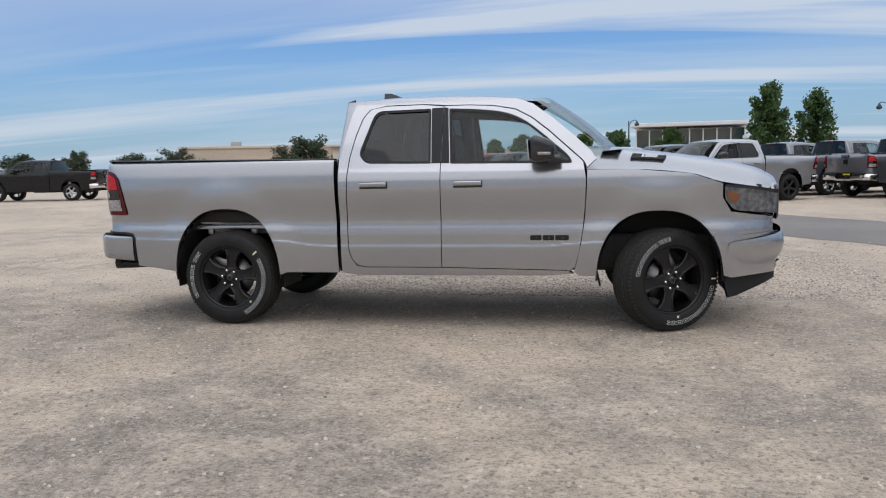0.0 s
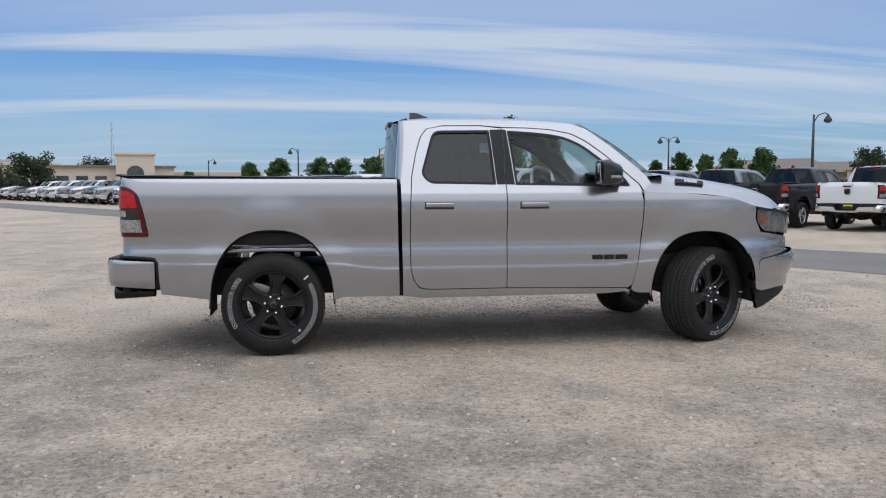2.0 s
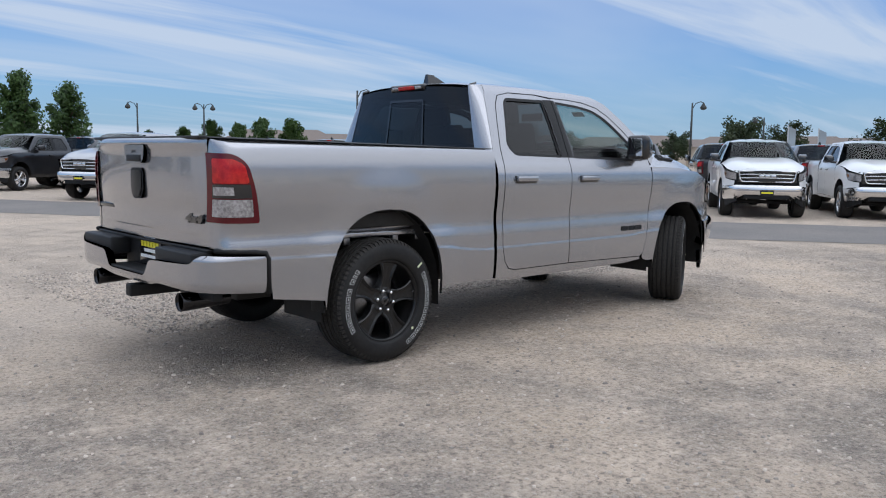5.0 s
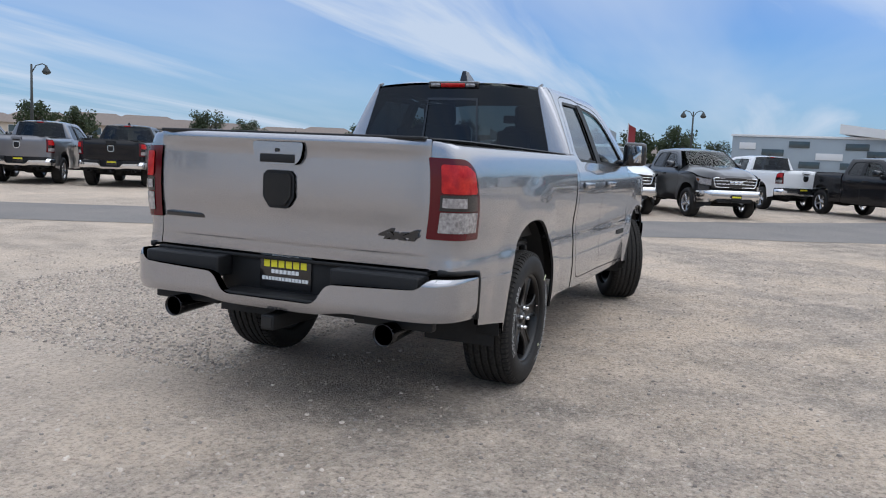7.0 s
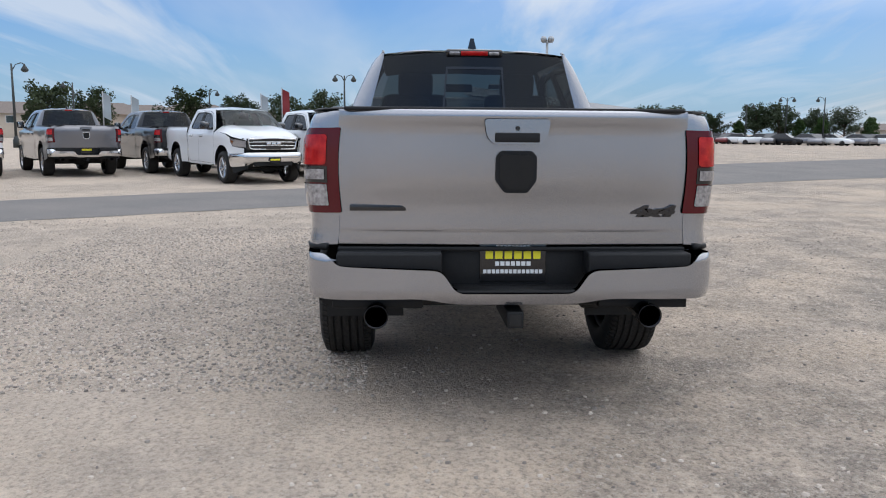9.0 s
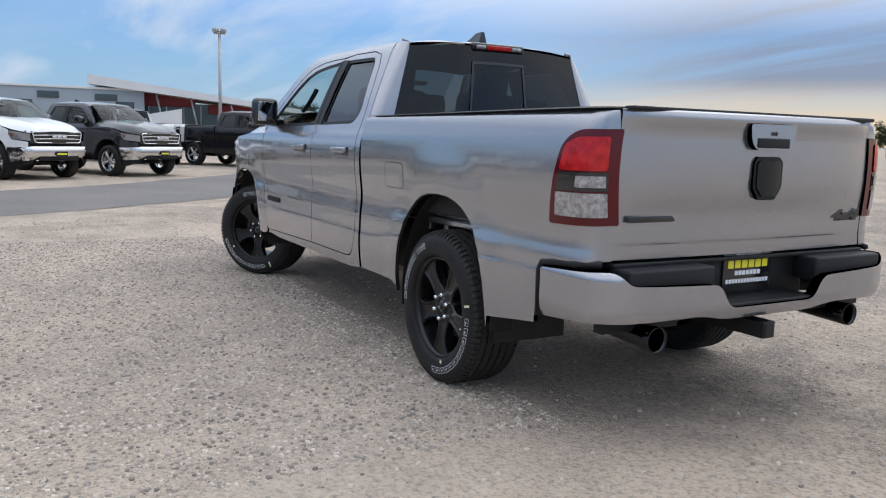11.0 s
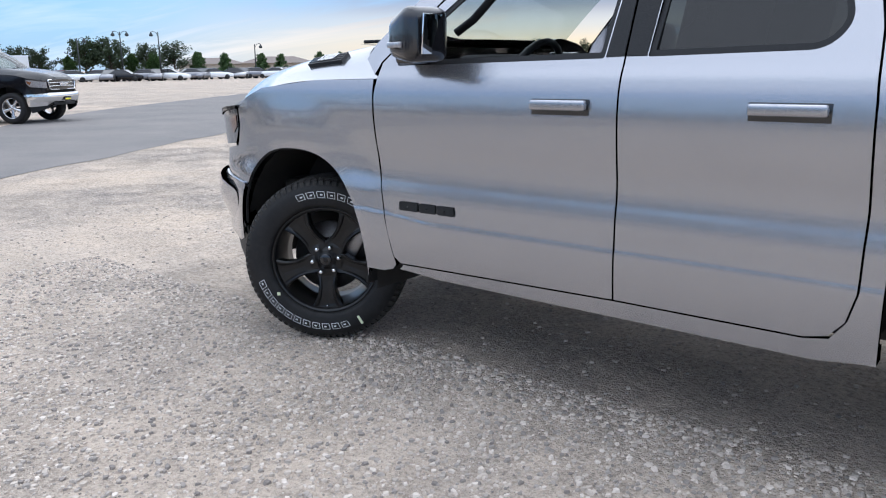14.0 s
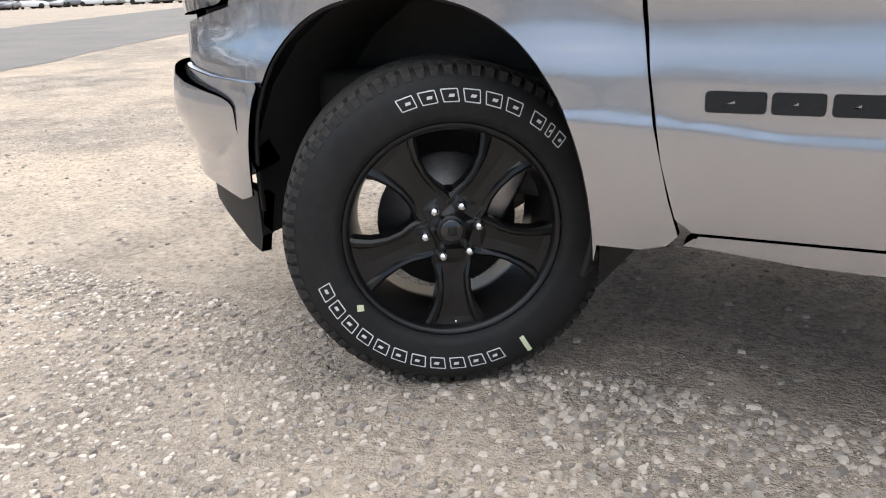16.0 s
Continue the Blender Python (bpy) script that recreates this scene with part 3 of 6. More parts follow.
def sidewall_marks(tyre, texts, y0=0.1535):
    """Outlined white shapes where the maker's raised writing stands. texts: (middle angle, count, gap of angle)."""
    for mid, widths, radius, upside in texts:
        hollow = []
        total = sum(widths) + 0.034 * (len(widths) - 1)
        a = mid + total / 2
        for w in widths:
            lo, hi = a - w, a
            a = lo - 0.034
            if w < 0.02:
                continue
            slant = 0.018 * upside
            outer = rounded([(lo, radius - 0.0155), (hi, radius - 0.0155), (hi + slant, radius + 0.0155), (lo + slant, radius + 0.0155)], 0.006, 3)
            ring = inset([(p[0] * radius, p[1]) for p in outer], 0.0026)
            ring = [(p[0] / radius, p[1]) for p in ring]
            verts = []
            for q in (outer, ring):
                verts += [(p[1] * math.cos(p[0]), y0 + 0.0 - 0.004 * abs(p[1] - 0.325) / 0.02, p[1] * math.sin(p[0])) for p in q]
            n = len(outer)
            faces = [(i, (i + 1) % n, n + (i + 1) % n, n + i)[::-1] for i in range(n)]
            hollow.append(mesh_of("mark", verts, faces))
            midw = (lo + hi) / 2 + slant / 2
            bar = [(midw - 0.10 * w, radius - 0.004), (midw + 0.22 * w, radius - 0.004), (midw + 0.22 * w + 0.004, radius + 0.003), (midw - 0.10 * w + 0.004, radius + 0.003)]
            hollow.append(mesh_of("mark", [(r * math.cos(t), y0, r * math.sin(t)) for t, r in bar], [(3, 2, 1, 0)]))
        part("sidewall_marks", joined(hollow), WHITE_MARK, tyre, "white outlined raised marks on the sidewall")


# ---- the pickup: assembly ----
def flat_text(words, size, thick, mat_name):
    c = bpy.data.curves.new("writing", "FONT")
    c.body, c.size, c.extrude, c.align_x, c.align_y, c.shear = words, size, thick, "CENTER", "CENTER", 0.25
    c.offset = 0.004 * size / 0.05
    ob = bpy.data.objects.new("writing", c)
    m = bpy.data.meshes.new_from_object(ob)
    bpy.data.objects.remove(ob)
    return m


def pickup(name, coat, detail, wheels, style):
    car = new(name)
    cell = 0.055 if detail else 0.13
    tall = (0.05, 0.011) if detail else 0.13
    d = 0.022 if detail else 0.0
    # dark inner tub, so that nothing shows through the gaps
    body = part("body", box(3.28, 1.40, 0.30, (0.55, 0, 0.60), 0.03), UNDERBODY, car)
    for piece, sx_, sy_, sz_, at_ in (("cabin_floor", 1.95, 1.66, 0.62, (0.24, 0, 0.80)), ("bed_floor", 2.05, 1.72, 0.10, (-1.83, 0, 0.92)), ("engine", 0.92, 1.10, 0.55, (1.9, 0, 0.85)),
                                      ("rear_subframe", 1.5, 1.0, 0.12, (-1.75, 0, 0.60)), ("front_carrier", 0.4, 1.3, 0.35, (2.38, 0, 0.72))):
        part(piece, box(sx_, sy_, sz_, at_, 0.01), UNDERBODY, body)
    for s in (1, -1):
        for start, x0 in ((0, AXLE_R), (1, AXLE_F)):
            a, b = ARCHES[start][1:]
            us, vs = lines(-8, 188, 14), (0.50, 0.915 if start == 0 else 0.895)
            if detail:
                part("wheel_well", sheet(us, vs, lambda u, v: (x0 + (a + 0.012) * math.cos(radians(u)), s * v, HUB + (b + 0.012) * math.sin(radians(u)))), UNDERBODY, body)
        part("bedside", panel(BED, side(s, True), (0, s, 0.1), tall, d), coat, car)
        door = part("rear_door", panel(REAR_DOOR, side(s), (0, s, 0.1), tall, d, REAR_WIN), coat, car)
        fdoor = part("front_door", panel(FRONT_DOOR, side(s), (0, s, 0.1), tall, d, FRONT_WIN), coat, car)
        part("fender", panel(FENDER, side(s), (0, s, 0.1), tall, d), coat, car)
        part("cab_side", panel(CAB_SIDE, side(s), (0, s, 0.1), tall, d), coat, car)
        rocker = [(-0.764, 0.45), (-0.764, 0.50), (-0.62, 0.488), (1.10, 0.468), (1.12, 0.452), (0.9, 0.436), (-0.6, 0.430)]
        part("rocker_panel", panel(rocker, side(s), (0, s, 0.1), cell, 0.05, None, -0.012), coat, car)
        for owner, win, tint in ((door, REAR_WIN, PRIVACY), (fdoor, FRONT_WIN, CLEAR)):
            part("window_seal", band(inset(win, 0.0), inset(win, 0.020), side(s), s, -0.004), BLACK_PLASTIC, owner)
            if detail and s > 0 and owner is fdoor:
                continue  # the driver's window is wound down
            inner = inset(win, 0.016)
            pane = part("window", panel(inner, side(s), (0, s, 0.3), 0.12, 0, None, -0.014), tint, owner)
            pane.visible_shadow = False
        part("pillar_cover", panel([(0.076 - G - 0.001, 1.338), (0.076 - G - 0.001, 1.79), (-0.026, 1.786), (0.0, 1.338)], side(s), (0, s, 0.3), 0.12, 0.004, None, 0.003), BLACK_PLASTIC, door)
        part("pillar_cover", panel([(0.076 + G + 0.001, 1.338), (0.148, 1.336), (0.112, 1.786), (0.076 + G + 0.001, 1.79)], side(s), (0, s, 0.3), 0.12, 0.004, None, 0.003), BLACK_PLASTIC, fdoor)
        for owner, x in ((door, -0.475), (fdoor, 0.300)):
            z, y = 1.172, profile_cab(1.172)
            h = joined([box(0.225, 0.030, 0.036, (x, s * (y + 0.018), z + 0.004), 0.010, None, 3)])
            part("handle", h, coat, owner, "body-coloured pull handle")
            # flat black plate: the shade of the handle's cup put in as colour
            part("handle_recess", box(0.235, 0.006, 0.056, (x, s * (y + 0.001), z - 0.003), 0.0025), GLOSS_BLACK, owner)
        # mirror
        my = s * 1.055
        head = box(0.19, 0.20, 0.205, (0.895, my, 1.432), 0.05, pose(0, 0, 0, 0, 0, -8 * s), 4)
        for v in head.verts:  # the shell narrows towards the front and the top leans in
            k = max(0.0, v.co.x - 0.86)
            v.co.y -= s * 0.25 * k * (1 if s * (v.co.y - my) > 0 else 0)
            v.co.z -= 0.35 * k * (1 if v.co.z > 1.45 else -0.4)
        arm = part("mirror", joined([head, box(0.10, 0.16, 0.055, (0.985, s * 0.945, 1.352), 0.018)]), GLOSS_BLACK, fdoor, "gloss black door mirror")
        part("mirror_glass", box(0.006, 0.140, 0.145, (0.7995, my + s * 0.002, 1.432), 0.001, pose(0, 0, 0, 0, -5, 6 * s)), MIRROR, arm)
        if detail:
            part("turn_lamp", box(0.10, 0.012, 0.022, (0.915, my + s * 0.094, 1.395), 0.005, pose(0, 0, 0, 0, 0, -16 * s)), CLEAR_LENS, arm)
        # tail lamp round the corner
        out = side(s, True)
        lamp = part("tail_lamp", panel(rounded([(-3.083, 0.950), (-2.70, 0.945), (-2.725, 1.11), (-2.77, 1.27), (-2.85, 1.325), (-3.086, 1.33)], [0.01, 0.02, 0.1, 0.06, 0.06, 0.01]), out, (-0.5, s, 0), 0.035, 0.03, None, 0.010), DEEP_RED, car, "dark red wraparound tail lamp")
        part("brake_lens", panel(rounded([(-3.02, 1.165), (-2.768, 1.165), (-2.795, 1.265), (-2.86, 1.295), (-3.02, 1.30)], 0.02), out, (-0.5, s, 0), 0.03, 0.01, None, 0.015), RED_LENS, lamp, "bright red brake lens")
        part("smoked_band", panel([(-3.025, 1.085), (-2.752, 1.085), (-2.764, 1.158), (-3.025, 1.158)], out, (-0.5, s, 0), 0.03, 0.01, None, 0.013), GLOSS_BLACK, lamp)
        if detail:
            part("clear_lens", panel([(-3.01, 1.10), (-2.86, 1.10), (-2.865, 1.145), (-3.01, 1.145)], out, (-0.5, s, 0), 0.03, 0.006, None, 0.017), CLEAR_LENS, lamp)
        part("reversing_lens", panel(rounded([(-3.02, 0.982), (-2.742, 0.982), (-2.752, 1.078), (-3.02, 1.078)], 0.008), out, (-0.5, s, 0), 0.03, 0.01, None, 0.015), CLEAR_LENS, lamp, "clear ribbed reversing lens")
        # head lamp
        hl = part("head_lamp", panel(rounded([(2.245, 1.130), (2.25, 1.03), (2.32, 0.94), (2.665, 0.905), (2.665, 1.075), (2.45, 1.11)], [0.02, 0.03, 0.04, 0.01, 0.01, 0.02]), side(s), (0.3, s, 0), 0.05, 0.04, None, 0.004), LAMP_DARK if style == "black" else CLEAR_LENS, car, "dark headlamp" if style == "black" else "bright chrome headlamp")
        part("turn_lens", panel(rounded([(2.262, 1.09), (2.265, 1.03), (2.33, 0.99), (2.37, 1.06)], 0.012), side(s), (0.3, s, 0), 0.05, 0.006, None, 0.008), AMBER, hl, "amber turn lens")
        part("lamp_brow", panel([(2.245, 1.137), (2.25, 1.120), (2.45, 1.100), (2.665, 1.062), (2.665, 1.085), (2.45, 1.122)], side(s), (0.3, s, 0.3), 0.05, 0.01, None, 0.012), GLOSS_BLACK, hl)
        if detail:
            part("inner_bed_wall", sheet(lines(-2.55, -1.05, 12), (0.845, 0.85, 0.90, 0.96, 1.02), lambda x, z: (x, s * (0.80 + 0.35 * (z - 0.845)), z)), coat, body)
            part("bed_rail", box(1.55, 0.05, 0.035, (-1.80, s * 0.80, 0.825), 0.008), coat, body)
            for x in (-2.2, -2.0, -1.6, -1.4):
                part("frame_clamp", box(0.05, 0.04, 0.05, (x, s * 0.79, 0.79), 0.006), STEEL, body)
            # raised shapes in place of the maker's name
            for x0, w in ((0.79, 0.088), (0.888, 0.088), (0.985, 0.105)):
                cut = [(x0, 0.722), (x0 + w, 0.722), (x0 + w, 0.760), (x0, 0.760)]
                part("door_badge", panel(rounded(cut, 0.008), side(s), (0, s, 0.1), 0.05, 0.006, inset(rounded(cut, 0.008), 0.0155), 0.006), BLACK_PLASTIC, fdoor, "black raised door emblem")
            part("mud_flap", box(0.012, 0.13, 0.12, (AXLE_R - 0.480, s * 0.875, 0.440), 0.004), BLACK_PLASTIC, car)
            part("mud_flap", box(0.012, 0.16, 0.15, (AXLE_F - 0.475, s * 0.86, 0.43), 0.004, pose(0, 0, 0, 0, -14, 0)), BLACK_PLASTIC, car)
            for k in (0, 1):
                edge = arch_line(k)
                part("arch_lip", tube([side(s, k == 0)(x, z)[0:1] + (side(s, k == 0)(x, z)[1] - s * 0.012, z) for x, z in edge], 0.007, 6), BLACK_PLASTIC, body)
    fuel = rounded([(-1.385, 0.985), (-1.145, 0.985), (-1.145, 1.13), (-1.385, 1.13)], 0.045, 8)
    fuel = [(x, z) for x, z in fuel]
    if detail:
        part("fuel_door", panel(inset(fuel, 0.004), side(1, True), (0, 1, 0), 0.05, 0.006, None, 0.0015), coat, car)
        part("fuel_door_gap", panel(fuel, side(1, True), (0, 1, 0), 0.05, 0, inset(fuel, 0.007), 0.001), BLACK_PLASTIC, car)
    # roof, glass, hood
    rear_edge = curve_through([(1.30, -0.776), (1.36, -0.775), (1.60, -0.735), (1.76, -0.70), (1.865, -0.655)])
    top = part("roof", sheet(lines(-0.735, 0.79, 24), lines(-1, 1, 33), roof_shape), coat, car)

    def screen(u, v):
        w = 0.615 + 0.145 * v
        bow = (1 - (u * u)) * 0.12
        return (0.80 + 0.60 * v + bow, u * w, 1.833 - 0.435 * v + 0.035 * (1 - u * u) * (1 - v) + 0.03 * math.sin(math.pi * v))
    pane = part("windscreen", sheet(lines(-1, 1, 17), lines(-0.04, 1.03, 12), screen), CLEAR, car)
    pane.visible_shadow = False

    def back(u, v):
        w = 0.640 + 0.135 * v
        return (-0.765 - 0.045 * (1 - u * u) - 0.045 * v, u * w, 1.838 - 0.49 * v + 0.03 * (1 - u * u) * (1 - v))
    pane = part("rear_window", sheet(lines(-0.985, 0.985, 13), lines(0.0, 1, 9), back), PRIVACY, car, "dark tinted rear window")
    pane.visible_shadow = False
    for s in (1, -1):
        def corner(a, z):
            v = (1.838 - z) / 0.49
            p = back(0.985, max(0.0, min(1.0, v)))
            edge = rear_edge(z)
            q = side(s)(edge, z)
            mid = (p[0] - 0.012, q[1] - s * 0.004)
            return ((1 - a) ** 2 * (p[0] - 0.004) + 2 * a * (1 - a) * mid[0] + a * a * (q[0] + 0.006), (1 - a) ** 2 * s * p[1] + 2 * a * (1 - a) * mid[1] + a * a * (q[1] - s * 0.001), z)
        part("corner_pillar", sheet(lines(0, 1, 8), lines(1.34, 1.862, 12), corner), coat, car)
    if detail:
        for u0, u1, v0, v1 in ((-0.30, -0.28, 0.22, 0.99), (0.28, 0.30, 0.22, 0.99), (-0.30, 0.30, 0.19, 0.225), (-1.0, 1.0, 0.985, 1.01)):
            part("slider_frame", sheet(lines(u0, u1, 2 if u1 - u0 < 0.1 else 8), lines(v0, v1, 5), lambda u, v: tuple(Vector(back(u, v)) - Vector((0.007, 0, 0)))), GLOSS_BLACK, pane)
        for s in (1, -1):
            part("gutter_seal", tube([(-0.757, s * 0.642, 1.835), (-0.755, s * 0.640, 1.858), (-0.70, s * 0.640, 1.876)], 0.011, 8), GLOSS_BLACK, top)
    brake = part("high_brake_lamp", box(0.05, 0.40, 0.055, (-0.800, 0, 1.862), 0.018, pose(0, 0, 0, 0, -10, 0), 3), GLOSS_BLACK, car, "high brake lamp in a black surround")
    part("brake_lens", box(0.05, 0.19, 0.030, (-0.806, 0, 1.862), 0.006, pose(0, 0, 0, 0, -10, 0)), RED_LENS, brake, "red lens")
    for s in (1, -1):
        part("cargo_lens", box(0.05, 0.075, 0.026, (-0.805, s * 0.138, 1.862), 0.008, pose(0, 0, 0, 0, -10, 0)), CLEAR_LENS, brake)
    fin_v = [(-0.60, 0.0, 1.99), (-0.545, 0, 1.985), (-0.40, 0.0, 1.925)]
    part("antenna_fin", mesh_of("fin", [(-0.62, -0.035, 1.895), (-0.62, 0.035, 1.895), (-0.615, 0.012, 1.985), (-0.615, -0.012, 1.985), (-0.55, 0.012, 1.982), (-0.55, -0.012, 1.982), (-0.38, 0.012, 1.915), (-0.38, -0.012, 1.915)],
                                [(0, 3, 2, 1), (3, 5, 4, 2), (5, 7, 6, 4), (1, 2, 4, 6), (0, 7, 5, 3)]), GLOSS_BLACK if detail else BLACK_PLASTIC, top, "black antenna fin")
    hood = part("hood", sheet(lines(1.225, 2.62, 26 if detail else 12), lines(-1, 1, 45 if detail else 21), hood_shape), coat, car)
    if detail:
        for s in (1, -1):
            v = [hood_shape(x, s * q) for x, q in ((1.56, 0.885), (1.81, 0.875), (1.835, 0.80), (1.58, 0.815))]
            m = Vector((0, s * 0.010, 0.014))
            pts = [Vector(p) + m for p in v]
            low = [Vector(p) - m for p in v]
            vent = part("hood_vent", mesh_of("vent", pts + low, [(0, 1, 2, 3), (3, 2, 1, 0), (0, 4, 5, 1), (1, 5, 6, 2), (2, 6, 7, 3), (3, 7, 4, 0)]), BLACK_PLASTIC, hood, "black vent with a raised number")
            for f in (0.25, 0.5, 0.75):
                a, b = pts[0].lerp(pts[3], f), pts[1].lerp(pts[2], f)
                part("slat", tube([a, b], 0.004, 6), GLOSS_BLACK, vent)
            word = flat_text("1500", 0.062, 0.003, "")
            ux = (pts[1] - pts[0]).normalized() * s * -1 if s > 0 else (pts[1] - pts[0]).normalized()
            n = (pts[1] - pts[0]).cross(pts[3] - pts[0]).normalized()
            n = n if n.z > 0 else -n
            uy = n.cross(ux)
            mid = (pts[0] + pts[1] + pts[2] + pts[3]) / 4 + n * 0.004
            place = Matrix(((ux.x, uy.x, n.x, mid.x), (ux.y, uy.y, n.y, mid.y), (ux.z, uy.z, n.z, mid.z), (0, 0, 0, 1)))
            part("number", word, ALLOY, vent, "grey raised number", place)
        part("cowl", sheet(lines(-1, 1, 9), lines(0, 1, 3), lambda u, v: (1.33 + 0.14 * v + 0.10 * (1 - u * u), u * 0.80, 1.405 + 0.012 * v)), BLACK_PLASTIC, car)
        for y0 in (-0.42, 0.30):
            part("wiper", tube([(1.46, y0, 1.42), (1.42, y0 + 0.25, 1.435), (1.43, y0 + 0.5, 1.425)], 0.008, 6), BLACK_PLASTIC, car)
    # cargo bed
    part("bed_liner", joined([box(2.0, 0.05, 0.46, (-1.85, 0.83, 1.15), 0.005), box(2.0, 0.05, 0.46, (-1.85, -0.83, 1.15), 0.005), box(0.05, 1.7, 0.46, (-0.83, 0, 1.14), 0.005)]), BLACK_PLASTIC, car)
    for s in (1, -1):
        part("rail_cap", sheet(lines(-3.05, -0.81, 26), lines(0, 1, 6), lambda x, v: (bed_x(x), s * (profile_bed(1.385) * narrow(x) + 0.004 - 0.09 * v), 1.378 - (x + 0.8) * 0.011 + 0.016 * math.sin(math.pi * min(1, v + 0.12)) ** 0.6)), BLACK_PLASTIC, car)
    gate = part("tailgate", panel([(-0.797, 0.808), (0.797, 0.808), (0.789, 1.412), (-0.789, 1.412)], gate_shape, (-1, 0, 0), (0.05, 0.010) if detail else 0.15, 0.03), coat, car)
    part("gate_cap", box(0.06, 1.53, 0.018, (-2.940, 0, 1.414), 0.007), BLACK_PLASTIC, gate)
    part("gate_inner", box(0.02, 1.56, 0.56, (-2.87, 0, 1.11)), BLACK_PLASTIC, gate)
    hx = gate_shape(0, 1.372)[0]
    handle = part("gate_handle", panel(rounded([(-0.148, 1.372), (0.148, 1.372), (0.135, 1.295), (0.105, 1.262), (-0.105, 1.262), (-0.135, 1.295)], 0.02), lambda u, v: (hx - 0.012, u, v), (-1, 0, 0), 0.05, 0.03), coat, gate, "body-coloured tailgate handle surround")
    part("handle_slot", box(0.012, 0.20, 0.042, (hx - 0.0125, 0, 1.292), 0.005), BLACK_PLASTIC, handle)
    if detail:
        part("camera_eye", lathe([(0.0, 0.0), (0.008, 0.0), (0.010, 0.006)], 12), GLOSS_BLACK, handle, "", pose(hx - 0.016, 0, 1.332, 0, 0, 90))
    ex = gate_shape(0, 1.14)[0]
    crest = rounded([(-0.092, 1.208), (-0.07, 1.233), (0.07, 1.233), (0.092, 1.208), (0.092, 1.10), (0.052, 1.046), (-0.052, 1.046), (-0.092, 1.10)], 0.012)
    emblem = part("emblem", panel(crest, lambda u, v: (ex - 0.012, u, v), (-1, 0, 0), 0.1, 0.018), BLACK_PLASTIC if detail else CHROME, gate, "black shield-shaped plain emblem")
    part("emblem_face", panel(inset(crest, 0.016), lambda u, v: (ex - 0.015 - 0.010 * (1 - (abs(u) / 0.09) ** 2), u, v), (-1, 0, 0), 0.02, 0.004), RIM_BLACK, emblem)
    if detail:
        gx = gate_shape(0.62, 0.97)[0]
        part("gate_badge", box(0.008, 0.255, 0.026, (gx - 0.004, 0.617, 0.973), 0.002), GLOSS_BLACK, gate, "black raised badge bar")
        word = flat_text("4x4", 0.088, 0.004, "")
        word.transform(Matrix.Diagonal((1.45, 0.72, 1, 1)))
        place = Matrix(((0, 0, -1, gate_shape(-0.64, 0.96)[0] - 0.004), (-1, 0, 0, -0.635), (0, 1, 0, 0.958), (0, 0, 0, 1)))
        part("drive_badge", word, GLOSS_BLACK, gate, "black raised lettering", place)
    # rear bumper
    path_x = curve_through([(0, -3.085), (0.4, -3.080), (0.7, -3.066), (0.82, -3.042), (0.90, -3.004), (1.0, -2.925), (1.1, -2.828), (1.27, -2.660)])
    path_y = curve_through([(0, 0.0), (0.4, 0.4), (0.7, 0.699), (0.82, 0.812), (0.90, 0.880), (1.0, 0.933), (1.1, 0.948), (1.27, 0.956)])

    def bump(u, z):
        tuck = 0.05 * max(0, (0.62 - z) / 0.09) ** 2 + 0.03 * max(0, (z - 0.745) / 0.035) ** 2
        k = max(0.0, 1 - abs(u) / 1.05)
        return (path_x(abs(u)) + tuck * (1 if abs(u) < 0.9 else max(0, (1.1 - abs(u)) / 0.2)), math.copysign(path_y(abs(u)) - (tuck * 0.6 if abs(u) > 0.9 else 0), u), z)
    shape = rounded([(-1.265, 0.755), (-0.86, 0.775), (-0.80, 0.722), (-0.335, 0.706), (-0.265, 0.602), (0.265, 0.602), (0.335, 0.706), (0.80, 0.722), (0.86, 0.775), (1.265, 0.755), (1.265, 0.545), (1.0, 0.565), (0.42, 0.578), (0.27, 0.548), (-0.27, 0.548), (-0.42, 0.578), (-1.0, 0.565), (-1.265, 0.545)],
                    [0.015, 0.03, 0.03, 0.04, 0.04, 0.04, 0.04, 0.03, 0.03, 0.015, 0.02, 0.1, 0.06, 0.06, 0.06, 0.06, 0.1, 0.02])
    bumper = part("rear_bumper", panel(shape, bump, (-1.0, 0, 0.02), 0.04 if detail else 0.12, 0.05), coat if style == "black" else CHROME, car)
    for s in (1, -1):
        part("step_pad", box(0.13, 0.47, 0.11, (-2.975, s * 0.565, 0.725), 0.012), BLACK_PLASTIC, bumper, "black plastic step pad")
    part("plate_recess", box(0.10, 0.80, 0.22, (-2.865, 0, 0.685), 0.015), BLACK_PLASTIC, bumper)
    part("plate_shelf", box(0.20, 0.62, 0.02, (-2.97, 0, 0.606), 0.006), BLACK_PLASTIC, bumper)
    part("top_cover", box(0.15, 1.6, 0.02, (-2.87, 0, 0.785), 0.006), BLACK_PLASTIC, bumper)
    for s in (1, -1):
        part("end_gap", tube([(-2.642, s * 0.940, 0.54), (-2.645, s * 0.945, 0.74), (-2.665, s * 0.945, 0.775), (-2.74, s * 0.940, 0.785), (-2.86, s * 0.92, 0.790), (-2.93, s * 0.85, 0.793)], 0.016, 6), BLACK_PLASTIC, bumper)
        part("tail_pipe", lathe([(0.040, -0.30), (0.052, -0.06), (0.055, 0.0), (0.052, 0.003), (0.048, -0.02), (0.042, -0.25), (0.0, -0.25)], 20), DARK_CHROME if detail else UNDERBODY, car, "dark chrome exhaust tip", pose(-3.03, s * 0.625, 0.488, 0, 0, 90))
